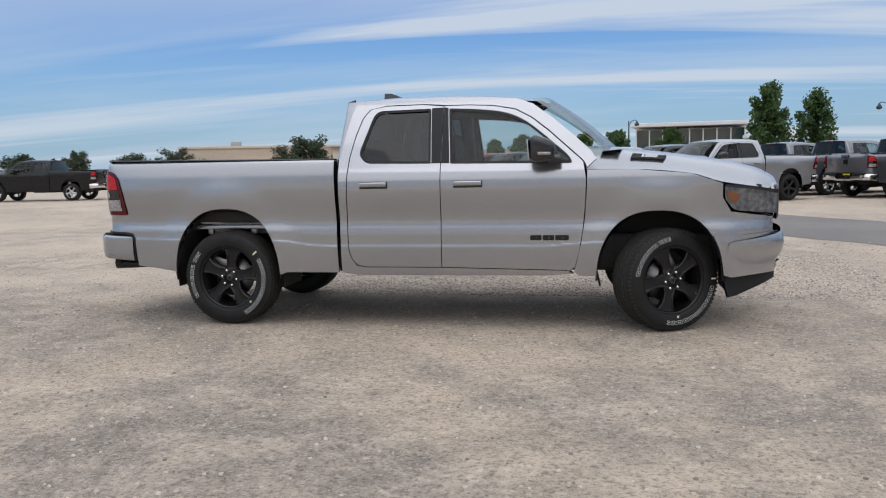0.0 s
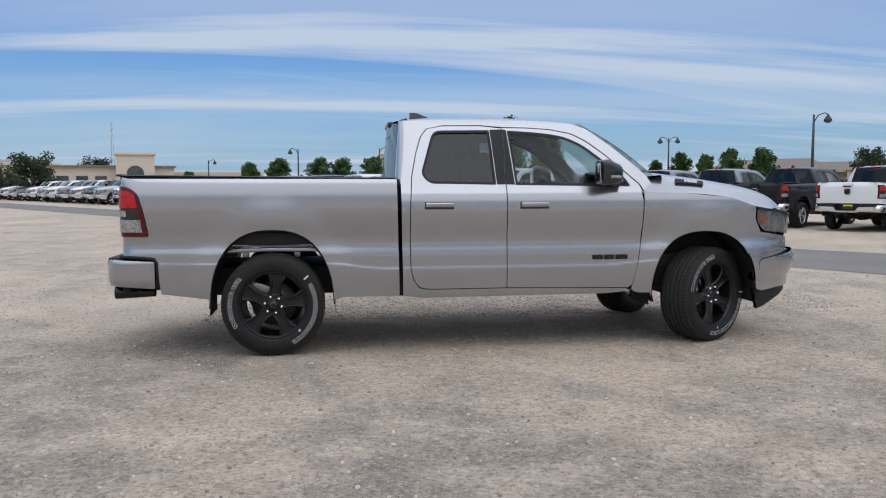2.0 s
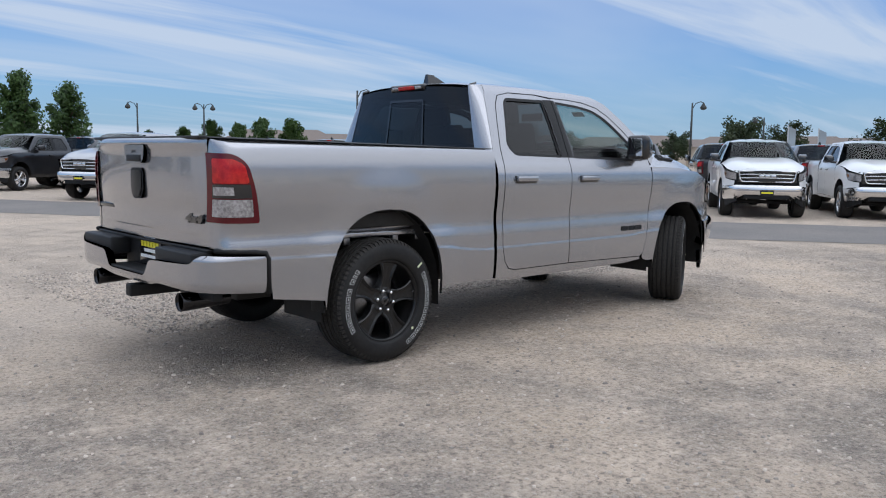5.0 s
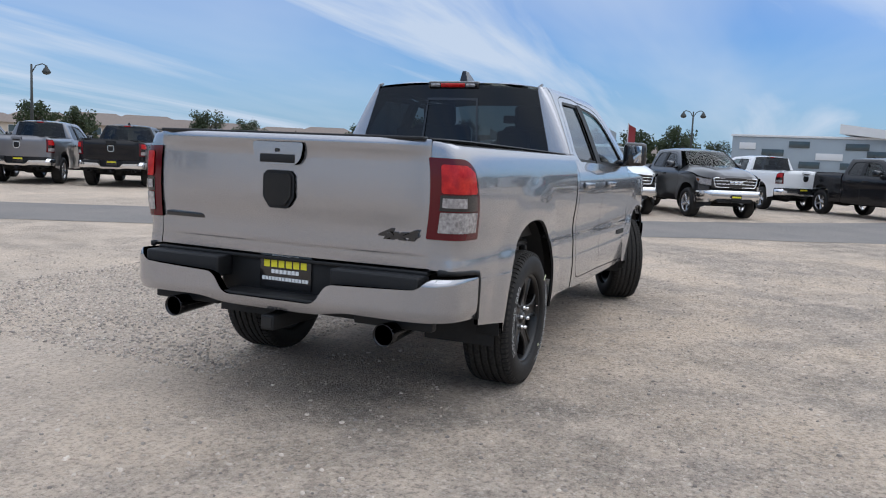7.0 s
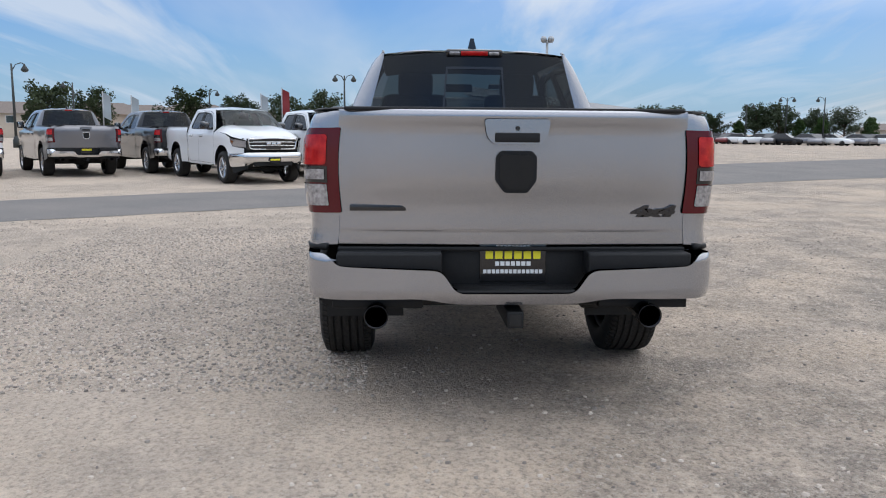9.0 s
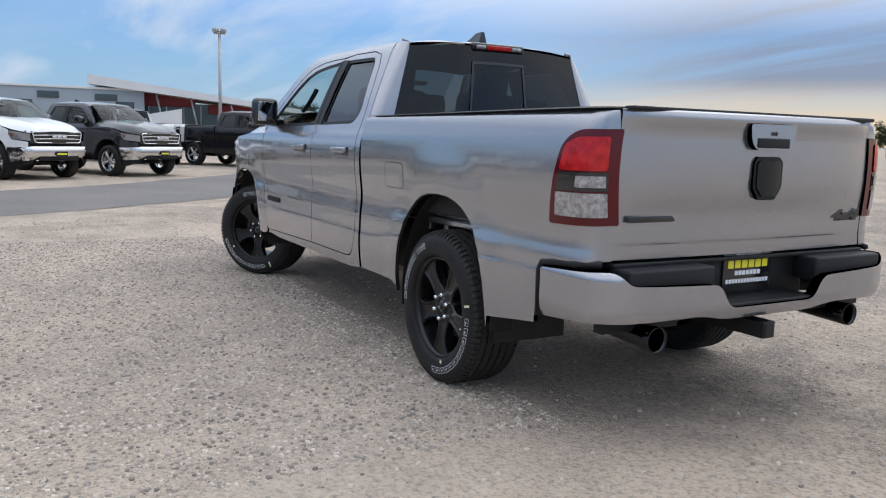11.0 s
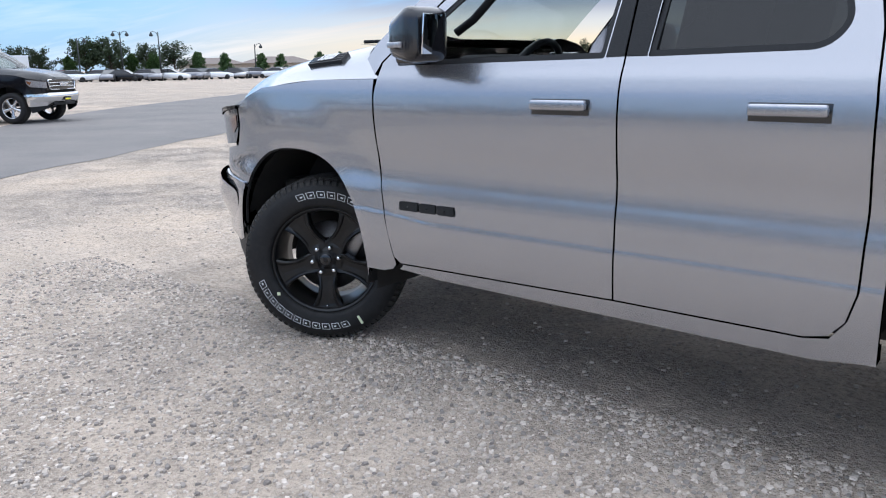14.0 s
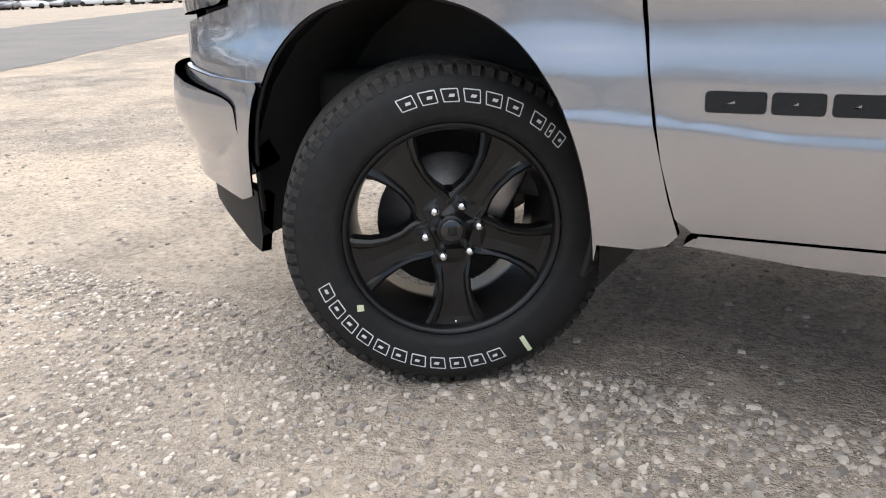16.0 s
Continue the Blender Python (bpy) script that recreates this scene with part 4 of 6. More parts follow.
        part("lower_valance", box(0.06, 0.42, 0.05, (-2.90, s * 0.62, 0.53), 0.01), BLACK_PLASTIC, bumper)
    part("hitch", joined([box(0.42, 0.075, 0.075, (-2.86, 0, 0.480), 0.006), box(0.08, 1.1, 0.07, (-2.78, 0, 0.53), 0.01)]), BLACK_PLASTIC, car)
    if detail:
        # dark plate on the solid bar's end, painting the shade inside its opening
        part("hitch_hole", box(0.004, 0.052, 0.052, (-3.071, 0, 0.480)), UNDERBODY, car)
    plate = part("dealer_plate", box(0.008, 0.308, 0.185, (-2.922, -0.003, 0.722), 0.003), GLOSS_BLACK, car, "black dealer plate with yellow and white bars")
    if not detail:
        part("print_bar", box(0.004, 0.26, 0.05, (-2.9265, -0.003, 0.75)), YELLOW, plate)
    for w, z, h, mat in () if not detail else ((0.16, 0.793, 0.016, WHITE_PRINT), (0.265, 0.755, 0.036, YELLOW), (0.17, 0.715, 0.020, WHITE_PRINT), (0.28, 0.678, 0.018, WHITE_PRINT)):
        n = max(3, round(w / (h * 1.15)))
        for k in range(n if detail else 1):
            step = w / n if detail else w
            y = -0.003 + w / 2 - step * (k + 0.5) if detail else -0.003
            part("print_bar", box(0.002, step * 0.78, h, (-2.9275, y, z)), mat, plate)
    # front
    def nose(u, v):
        return (2.735 - 0.16 * u * u - 0.09 * max(0, abs(u) - 0.7), u, v - 0.03 * u * u)
    grille = part("grille", sheet(lines(-0.66, 0.66, 15), lines(0.86, 1.13, 4), lambda u, v: tuple(Vector(nose(u, v)) - Vector((0.02, 0, 0)))), GLOSS_BLACK, car)
    part("nose_panel", sheet(lines(-1, 1, 25), lines(0, 1, 5), lambda u, v: tuple(Vector(hood_shape(2.62, u * 0.999)).lerp(Vector((2.765 - 0.24 * (u * 0.72) ** 2, u * 0.72, 1.125 - 0.05 * u * u)), v))), coat, car)
    part("front_backing", box(0.10, 1.45, 0.42, (2.50, 0, 0.92), 0.02), BLACK_PLASTIC, car)
    trim = GLOSS_BLACK if style == "black" else CHROME
    part("grille_surround", tube([nose(u, v) for u, v in rounded([(-0.64, 1.12), (0.64, 1.12), (0.58, 0.87), (-0.58, 0.87)], 0.07, 5)], 0.018, 8, True), trim, grille)
    for z in (0.955, 1.04):
        part("grille_bar", tube([nose(u, z) for u in lines(-0.62, 0.62, 13)], 0.013, 6), trim, grille)
    part("grille_badge", joined([box(0.02, 0.11, 0.062, (2.742, y, 0.995), 0.01) for y in (-0.13, 0.0, 0.13)]), trim, grille)

    def fb(u, v):
        a = abs(u)
        return (2.80 - 0.16 * u * u - 0.42 * max(0, (a - 0.70) / 0.25) ** 2 - 0.03 * ((v - 0.68) / 0.1) ** 2, u, v)
    bm_ = part("front_bumper", panel(rounded([(-0.94, 0.70), (-0.7, 0.78), (0.7, 0.78), (0.94, 0.70), (0.93, 0.50), (0.62, 0.475), (0.5, 0.56), (-0.5, 0.56), (-0.62, 0.475), (-0.93, 0.50)], 0.03), fb, (1, 0, 0), 0.05 if detail else 0.1, 0.08), coat if style == "black" else CHROME, car)
    for s in (1, -1):
        corner = [(2.170, 0.748)] + [p for p in arch_line(1, 40) if p[0] > AXLE_F and 0.47 < p[1] < 0.742] + [(2.245, 0.45), (2.30, 0.43), (2.64, 0.46), (2.66, 0.775), (2.40, 0.752)]
        part("bumper_corner", panel(corner, side(s), (0.3, s, 0), 0.05, 0.006, None, 0.016), coat if style == "black" else CHROME, bm_)
        part("bumper_ledge", sheet(lines(2.175, 2.64, 14), (-0.012, 0.004, 0.0165), lambda x, v: (x, s * (side(1)(x, 0.75)[1] + v), 0.7515 + 0.088 * max(0.0, x - 2.40) - 0.12 * max(0.0, v))), coat if style == "black" else CHROME, bm_)
        part("fog_lamp", panel(rounded([(2.44, 0.60), (2.45, 0.515), (2.60, 0.53), (2.61, 0.60)], 0.03), side(s), (0.3, s, 0), 0.05, 0.02, None, 0.007), GLOSS_BLACK, bm_)
        part("air_dam", panel([(2.24, 0.44), (2.29, 0.27), (2.36, 0.285), (2.66, 0.40), (2.66, 0.475), (2.30, 0.45)], lambda x, z: (x, s * (side(1)(x, 0.5)[1] - 0.03), z), (0.3, s, 0), 0.08, 0.03), BLACK_PLASTIC, bm_)
        if detail:
            part("tow_hook", tube([(2.68, s * 0.42, 0.53), (2.735, s * 0.42, 0.51), (2.68, s * 0.42, 0.48)], 0.014, 6), GLOSS_BLACK, bm_)
    part("lower_grille", box(0.05, 1.0, 0.09, (2.68, 0, 0.50), 0.01), BLACK_PLASTIC, bm_)
    front_plate = part("dealer_plate", box(0.008, 0.30, 0.15, (2.805, 0, 0.60), 0.003), GLOSS_BLACK, car, "black dealer plate with yellow and white bars")
    part("print_bar", box(0.004, 0.25, 0.04, (2.809, 0, 0.61)), YELLOW, front_plate)
    # cabin
    for s in (1, -1):
        seat = part("front_seat", joined([box(0.52, 0.50, 0.16, (0.28, s * 0.40, 0.95), 0.05, None, 3), box(0.16, 0.50, 0.66, (-0.02, s * 0.40, 1.28), 0.06, pose(0, 0, 0, 0, -12, 0), 3)]), SEAT, car)
        part("headrest", box(0.10, 0.27, 0.18, (-0.12, s * 0.40, 1.68), 0.04, pose(0, 0, 0, 0, -10, 0), 3), SEAT, seat)
        part("rear_headrest", box(0.08, 0.25, 0.14, (-0.62, s * 0.42, 1.48), 0.035, None, 3), SEAT, car)
    part("rear_bench", joined([box(0.42, 1.40, 0.16, (-0.42, 0, 0.92), 0.05, None, 3), box(0.13, 1.42, 0.50, (-0.63, 0, 1.18), 0.05, pose(0, 0, 0, 0, -8, 0), 3)]), SEAT, car)
    dash = part("dashboard", joined([box(0.42, 1.52, 0.30, (1.12, 0, 1.17), 0.07, None, 3), box(0.20, 0.42, 0.10, (0.96, 0.40, 1.31), 0.04, None, 3)]), SEAT, car)
    part("steering_wheel", tube([(0.80 - 0.075 * math.sin(a), 0.40 + 0.185 * math.cos(a), 1.24 + 0.17 * math.sin(a)) for a in np.linspace(0, 2 * math.pi, 28, endpoint=False).tolist()], 0.016, 8, True), BLACK_PLASTIC, dash)
    if detail:
        part("steering_boss", joined([box(0.06, 0.13, 0.12, (0.81, 0.40, 1.24), 0.03), box(0.03, 0.34, 0.03, (0.81, 0.40, 1.245), 0.008)]), BLACK_PLASTIC, dash)
    if detail:
        part("screen", box(0.02, 0.24, 0.18, (0.90, -0.02, 1.28), 0.008), GLOSS_BLACK, dash)
    part("rear_view_mirror", box(0.03, 0.24, 0.07, (0.70, 0, 1.70), 0.012), BLACK_PLASTIC, car)
    if detail:
        part("grab_handle", tube([(0.98, 0.70, 1.45), (0.90, 0.685, 1.50), (0.82, 0.665, 1.58), (0.80, 0.65, 1.62)], 0.018, 8), BLACK_PLASTIC, car)
        part("paper_slip", box(0.003, 0.12, 0.06, (0.93, -0.35, 1.73), 0.001, pose(0, 0, 0, 0, -52, 0)), WHITE_PRINT, car)
        part("headliner", sheet(lines(-0.70, 0.72, 6), lines(-0.98, 0.98, 9), lambda x, y: tuple(Vector(roof_shape(x, y)) - Vector((0, 0, 0.03)))), SEAT, car)
    # running gear
    part("chassis_frame", joined([box(5.0, 0.09, 0.14, (-0.1, s * 0.45, 0.50), 0.01) for s in (1, -1)] + [box(0.14, 1.5, 0.14, (AXLE_R, 0, 0.40), 0.05), box(0.5, 0.28, 0.24, (AXLE_R, 0, 0.42), 0.1), box(0.10, 1.4, 0.10, (AXLE_F, 0, 0.36), 0.04), box(1.6, 0.24, 0.14, (-0.2, -0.25, 0.44), 0.05)]), UNDERBODY, car)
    for x, s in ((AXLE_F, 1), (AXLE_F, -1), (AXLE_R, 1), (AXLE_R, -1)):
        w = copy_thing(wheels, Matrix.Identity(4))
        w.parent = car
        w.name = "wheel"
        turn = (0 if s > 0 else 180) + ((36 if s > 0 else 27) if x > 0 and detail else 0)
        w.matrix_basis = pose(x - s * 0.045 if x > 0 and detail else x, s * (0.79 if x > 0 and detail else 0.822), HUB, 0, 0, turn) @ pose(0, 0, 0, 0, {(1, 1): 0, (1, -1): 60, (-1, 1): 72, (-1, -1): 100}[(int(math.copysign(1, x)), s)] if detail else 0, 0)
    return car


wheel_black = wheel("wheel", True, RIM_BLACK, "satin black five-spoke alloy rim")
wide = 0.118
tyre_of = [c for c in wheel_black.children if c.name.startswith("tyre")][0]
sidewall_marks(tyre_of, [(math.radians(106), [wide * 0.62, wide * 0.4, wide * 0.9] + [0.015] + [wide] * 6, 0.328, -1), (math.radians(297), [wide * 0.98] * 11, 0.328, -1)])
part("paint_dab", box(0.016, 0.002, 0.016, (0.283 * math.cos(5.67), 0.149, 0.283 * math.sin(5.67)), 0.0005), material("pale paint dab", (0.66, 0.70, 0.46), 0.5), tyre_of)
part("paint_dab", box(0.045, 0.002, 0.012, (0.335 * math.cos(4.19), 0.152, 0.335 * math.sin(4.19)), 0.0005, pose(0, 0, 0, 0, -60, 0)), bpy.data.materials["pale paint dab"], tyre_of)

hero = pickup("pickup_truck", SILVER, True, wheel_black, "black")
tagged(hero, "silver quad-cab pickup truck with black wheels on gravel", "pickup truck")
for o in (wheel_black, *wheel_black.children_recursive):
    bpy.data.objects.remove(o)


# ---- ground ----
def gravel_material():
    m = bpy.data.materials.new("packed gravel")
    m.use_nodes = True
    add, wire = nodes_of(m.node_tree)
    b = add("ShaderNodeBsdfPrincipled")
    b.inputs["Roughness"].default_value = 0.9
    b.inputs["Specular IOR Level"].default_value = 0.25
    co = add("ShaderNodeTexCoord").outputs["Object"]

    def noise_of(scale, detail=5, rough=0.6):
        n = add("ShaderNodeTexNoise")
        n.inputs["Scale"].default_value, n.inputs["Detail"].default_value, n.inputs["Roughness"].default_value = scale, detail, rough
        wire(co, n.inputs["Vector"])
        return n.outputs["Fac"]

    def stones(scale):
        v = add("ShaderNodeTexVoronoi")
        v.inputs["Scale"].default_value = scale
        wire(co, v.inputs["Vector"])
        return v
    broad, mid, fine = noise_of(0.33, 6), noise_of(2.2, 7, 0.65), noise_of(38, 6, 0.7)
    dust = ramp(add, wire, broad, [(0.42, 0.0), (0.60, 1.0)])
    base = mix_colour(add, wire, dust, (0.40, 0.34, 0.280), (0.565, 0.455, 0.345))
    patch = noise_of(0.9, 4, 0.55)
    base = mix_colour(add, wire, ramp(add, wire, patch, [(0.46, 0.0), (0.62, 0.7)]), base, (0.345, 0.30, 0.258))
    base = mix_colour(add, wire, ramp(add, wire, mid, [(0.42, 0.0), (0.68, 0.75)]), base, (0.585, 0.48, 0.38))
    base = mix_colour(add, wire, ramp(add, wire, fine, [(0.38, 0.75), (0.50, 0.0)]), base, (0.17, 0.142, 0.118))
    grit = noise_of(13, 8, 0.75)
    base = mix_colour(add, wire, ramp(add, wire, grit, [(0.36, 0.6), (0.47, 0.0)]), base, (0.21, 0.18, 0.152))
    base = mix_colour(add, wire, ramp(add, wire, grit, [(0.53, 0.0), (0.66, 0.75)]), base, (0.70, 0.60, 0.49))
    big, small = stones(64), stones(170)
    tone = add("ShaderNodeSeparateColor")
    wire(big.outputs["Color"], tone.inputs[0])
    tone2 = add("ShaderNodeSeparateColor")
    wire(small.outputs["Color"], tone2.inputs[0])
    loose = math_node(add, wire, "MULTIPLY", ramp(add, wire, mid, [(0.40, 1.0), (0.62, 0.3)]), ramp(add, wire, broad, [(0.44, 1.0), (0.66, 0.25)]))
    pale = math_node(add, wire, "MULTIPLY", ramp(add, wire, tone.outputs[0], [(0.76, 0.0), (0.90, 0.62)]), loose)
    base = mix_colour(add, wire, pale, base, (0.60, 0.53, 0.455))
    dark = math_node(add, wire, "MULTIPLY", ramp(add, wire, tone2.outputs[1], [(0.74, 0.0), (0.90, 0.5)]), loose)
    base = mix_colour(add, wire, dark, base, (0.11, 0.10, 0.092))
    # the ground colour grows paler towards the left side of the parked truck
    where = add("ShaderNodeSeparateXYZ")
    wire(co, where.inputs[0])
    spread = math_node(add, wire, "ADD", where.outputs[1], math_node(add, wire, "MULTIPLY", broad, 3.0))
    spread = ramp(add, wire, math_node(add, wire, "MULTIPLY", spread, 0.2), [(0.15, 0.0), (0.60, 1.0)])
    base = mix_colour(add, wire, math_node(add, wire, "MULTIPLY", spread, 0.45), base, mix_colour(add, wire, fine, (0.16, 0.13, 0.105), (1.0, 0.84, 0.68)))
    wire(base, b.inputs["Base Color"])
    height = math_node(add, wire, "ADD", math_node(add, wire, "MULTIPLY", big.outputs["Distance"], -0.8), math_node(add, wire, "MULTIPLY", small.outputs["Distance"], -0.5))
    height = math_node(add, wire, "ADD", math_node(add, wire, "MULTIPLY", height, loose), math_node(add, wire, "MULTIPLY", fine, 0.9))
    k = add("ShaderNodeBump")
    k.inputs["Strength"].default_value, k.inputs["Distance"].default_value = 1.0, 0.018
    wire(height, k.inputs["Height"])
    wire(k.outputs[0], b.inputs["Normal"])
    wire(b.outputs[0], add("ShaderNodeOutputMaterial").inputs[0])
    return m


GRAVEL = gravel_material()
ASPHALT = material("dusty asphalt", (0.135, 0.127, 0.122), 0.9, grain=(160, (0.21, 0.195, 0.18), 0.8), bump=0.3, stain=(0.5, (0.235, 0.21, 0.19), 0.6))


def ground_height(x, y):
    return 0.012 * noise.noise((x * 0.35, y * 0.35, 0.3)) + 0.006 * noise.noise((x * 1.3, y * 1.3, 7.0))


def make_ground():
    """One sheet: fine in the middle, coarse out to the horizon."""
    steps = [0.0]
    gap = 0.16
    while steps[-1] < 3500:
        if steps[-1] > 11:
            gap *= 1.35
        steps.append(steps[-1] + gap)
    axis = [-v for v in steps[:0:-1]] + steps
    n = len(axis)
    verts = []
    for x in axis:
        for y in axis:
            far = max(abs(x), abs(y))
            near_wheel = min(math.hypot(x - a, y - b) for a, b in ((1.8, 0.85), (1.8, -0.85), (-1.8, 0.85), (-1.8, -0.85)))
            k = max(0, 1 - far / 40) * min(1, max(0, (near_wheel - 0.2) / 0.5))
            verts.append((x, y, ground_height(x, y) * k))
    faces = [(i * n + j, (i + 1) * n + j, (i + 1) * n + j + 1, i * n + j + 1) for i in range(n - 1) for j in range(n - 1)]
    ob = new("ground", mesh_of("ground", verts, faces, GRAVEL, True))
    return tagged(ob, "pale dusty packed gravel lot with loose stones", "ground", kind="structure")


make_ground()

# axes of the lane that crosses the lot: along it, and away from the pickup
ALONG, AWAY = Vector((0.5402, -0.8415, 0)), Vector((0.8415, 0.5402, 0))
HEAD = math.degrees(math.atan2(AWAY.y, AWAY.x))


def lot(s, n, z=0.0):
    p = ALONG * s + AWAY * n
    return (p.x, p.y, z)


def make_lane():
    near = curve_through([(-160, 7.2), (-30, 7.3), (-5, 7.5), (8, 7.7), (16, 7.6), (30, 6.0), (60, 2), (160, -5)])
    far = curve_through([(-160, 11.3), (-30, 11.2), (-5, 11.4), (6, 11.8), (12, 13.2), (18, 15.4), (26, 16.5), (60, 18), (160, 20)])
    verts, faces = [], []
    ss = lines(-160, 150, 311)
    cross = 9
    for i, s in enumerate(ss):
        ragged = 0.22 * noise.noise((s * 0.8, 0.0, 2.0)) + 0.09 * noise.noise((s * 3.1, 0.0, 5.0))
        ragged2 = 0.25 * noise.noise((s * 0.7, 4.0, 9.0)) + 0.09 * noise.noise((s * 3.3, 2.0, 1.0))
        a, b = near(s) + ragged, far(s) + ragged2
        for k in range(cross):
            verts.append(lot(s, a + (b - a) * k / (cross - 1), 0.005 + 0.010 * (1 - (2 * k / (cross - 1) - 1) ** 2) + ground_height(*lot(s, a + (b - a) * k / (cross - 1))[:2]) * 0.9))
    for i in range(len(ss) - 1):
        for k in range(cross - 1):
            faces.append((i * cross + k, i * cross + k + 1, (i + 1) * cross + k + 1, (i + 1) * cross + k))
    ob = new("road", mesh_of("road", verts, faces, ASPHALT, True))
    tagged(ob, "worn grey asphalt lane crossing the gravel lot", "road", kind="structure")


make_lane()


def make_stones(name, count, area, low, high, label, seed):
    """Loose stones pressed into the gravel, as one mesh."""
    rng = np.random.default_rng(seed)
    verts, faces = [], []
    base = [(1, 0, 0), (0.5, 0.87, 0), (-0.5, 0.87, 0), (-1, 0, 0), (-0.5, -0.87, 0), (0.5, -0.87, 0)]
    for _ in range(count):
        x, y = area(rng)
        r = low + (high - low) * rng.random() ** 2.6
        a = rng.random() * 6.283
        ca, sa = math.cos(a), math.sin(a)
        z = ground_height(x, y)
        n = len(verts)
        for ring, lift in ((1.0, -0.15), (0.72, 0.5)):
            for px, py, _z in base:
                k = r * ring * (0.75 + 0.5 * rng.random())
                qx, qy = px * k, py * k * 0.8
                verts.append((x + qx * ca - qy * sa, y + qx * sa + qy * ca, z + r * lift * (0.8 + 0.5 * rng.random())))
        for i in range(6):
            j = (i + 1) % 6
            faces.append((n + i, n + j, n + 6 + j, n + 6 + i))
        faces.append(tuple(n + 6 + i for i in range(6)))
    ob = new(name, mesh_of(name, verts, faces, STONE))
    return tagged(ob, label, "gravel", kind="stuff")


def stone_material():
    m = bpy.data.materials.new("loose stone")
    m.use_nodes = True
    add, wire = nodes_of(m.node_tree)
    b = add("ShaderNodeBsdfPrincipled")
    b.inputs["Roughness"].default_value = 0.85
    g = add("ShaderNodeNewGeometry")
    wire(ramp(add, wire, g.outputs["Random Per Island"], [(0.0, (0.20, 0.175, 0.155)), (0.25, (0.36, 0.32, 0.28)), (0.6, (0.49, 0.42, 0.35)), (1.0, (0.68, 0.60, 0.52))]), b.inputs["Base Color"])
    wire(b.outputs[0], add("ShaderNodeOutputMaterial").inputs[0])
    return m


STONE = stone_material()


def around_truck(rng):
    return (rng.uniform(-7.5, 6.5), rng.uniform(-6.2, 6.0))


def beside_front_wheel(rng):
    return (rng.uniform(-2.6, 4.4), 0.7 + 3.6 * rng.random() ** 1.2)


make_stones("loose_gravel", 26000, around_truck, 0.003, 0.016, "loose grey and tan gravel stones on the lot", 3)
make_stones("fine_gravel", 52000, beside_front_wheel, 0.0035, 0.016, "fine loose grey gravel along the side of the pickup", 4)


# ---- parked vehicles ----
wheel_alloy = wheel("wheel", False, ALLOY, "polished alloy rim")
LOT_PAINT = PAINTS["white"]
model = pickup("pickup_truck", LOT_PAINT, False, wheel_alloy, "chrome")


def park(colour, words, s, n, ahead=True, turn=0.0, axle=0.0, black_rims=False):
    """A copy of the lot's pickup at lane coordinates; ahead: nose away from the lane."""
    x, y, _ = lot(s, n)
    car = copy_thing(model, pose(x, y, 0, 0, 0, HEAD + (0 if ahead else 180) + turn) @ pose(-axle, 0, 0))
    for o in car.children_recursive:
        if o.type == "MESH" and o.material_slots:
            slot = o.material_slots[0]
            if slot.material == LOT_PAINT:
                slot.link = "OBJECT"
                slot.material = PAINTS[colour]
            elif slot.material == ALLOY and black_rims:
                slot.link = "OBJECT"
                slot.material = RIM_BLACK
    return tagged(car, words, "pickup truck", "pickups parked on the lot")


TAIL, NOSE = "%s crew-cab pickup parked with its tail to the lane", "%s pickup parked with its chrome grille to the lane"
for colour, s in (("grey", -20.4), ("grey", -17.8), ("grey", -15.1), ("grey", -12.4), ("grey", -9.8), ("black", -7.2), ("white", -4.45), ("white", -1.9), ("grey", 1.05), ("dark grey", 3.9), ("grey", 6.8), ("dark grey", 9.6), ("white", 15.4)):
    park(colour, TAIL % colour, s, 19.8, True, random.uniform(-2, 2), AXLE_R)
for colour, s, n in (("white", 4.2, 14.2), ("white", 7.0, 14.6), ("dark grey", 9.9, 14.4), ("black", 16.8, 14.7)):
    park(colour, NOSE % colour, s, n, False, 2 if colour == "black" else 0, AXLE_F)
park("silver", "silver pickup with black wheels parked nose to the lane", -13.3, 12.7, False, 0, AXLE_F, True)
row = ["dark grey", "silver", "white", "black", "dark grey", "red", "blue", "black", "dark grey", "silver", "white", "silver", "dark grey", "white", "grey", "white", "silver", "white", "grey", "silver", "white"]
for k, colour in enumerate(row):
    park(colour, NOSE % colour, -19.5 - 3.35 * k, 15.4 + random.uniform(-0.2, 0.2), False, random.uniform(-2, 2), AXLE_F)
dark_one = park("dark grey", "dark grey pickup with black wheels parked on open gravel", 0, 0, True, 0, 0, True)
dark_one.matrix_basis = pose(-23.86, 39.17, 0, 0, 0, 56.6)
tagged(copy_thing(model, pose(-24.7, 26.6, 0, 0, 0, 189)), "black crew-cab pickup parked alone on gravel", "pickup truck", "pickups parked on the lot")
for o in scene.objects:
    if o.get("label") == "black crew-cab pickup parked alone on gravel":
        for c in o.children_recursive:
            if c.type == "MESH" and c.material_slots and c.material_slots[0].material == LOT_PAINT:
                c.material_slots[0].link = "OBJECT"
                c.material_slots[0].material = PAINTS["black"]
for o in (*model.children_recursive, model, *wheel_alloy.children_recursive, wheel_alloy):
    bpy.data.objects.remove(o)


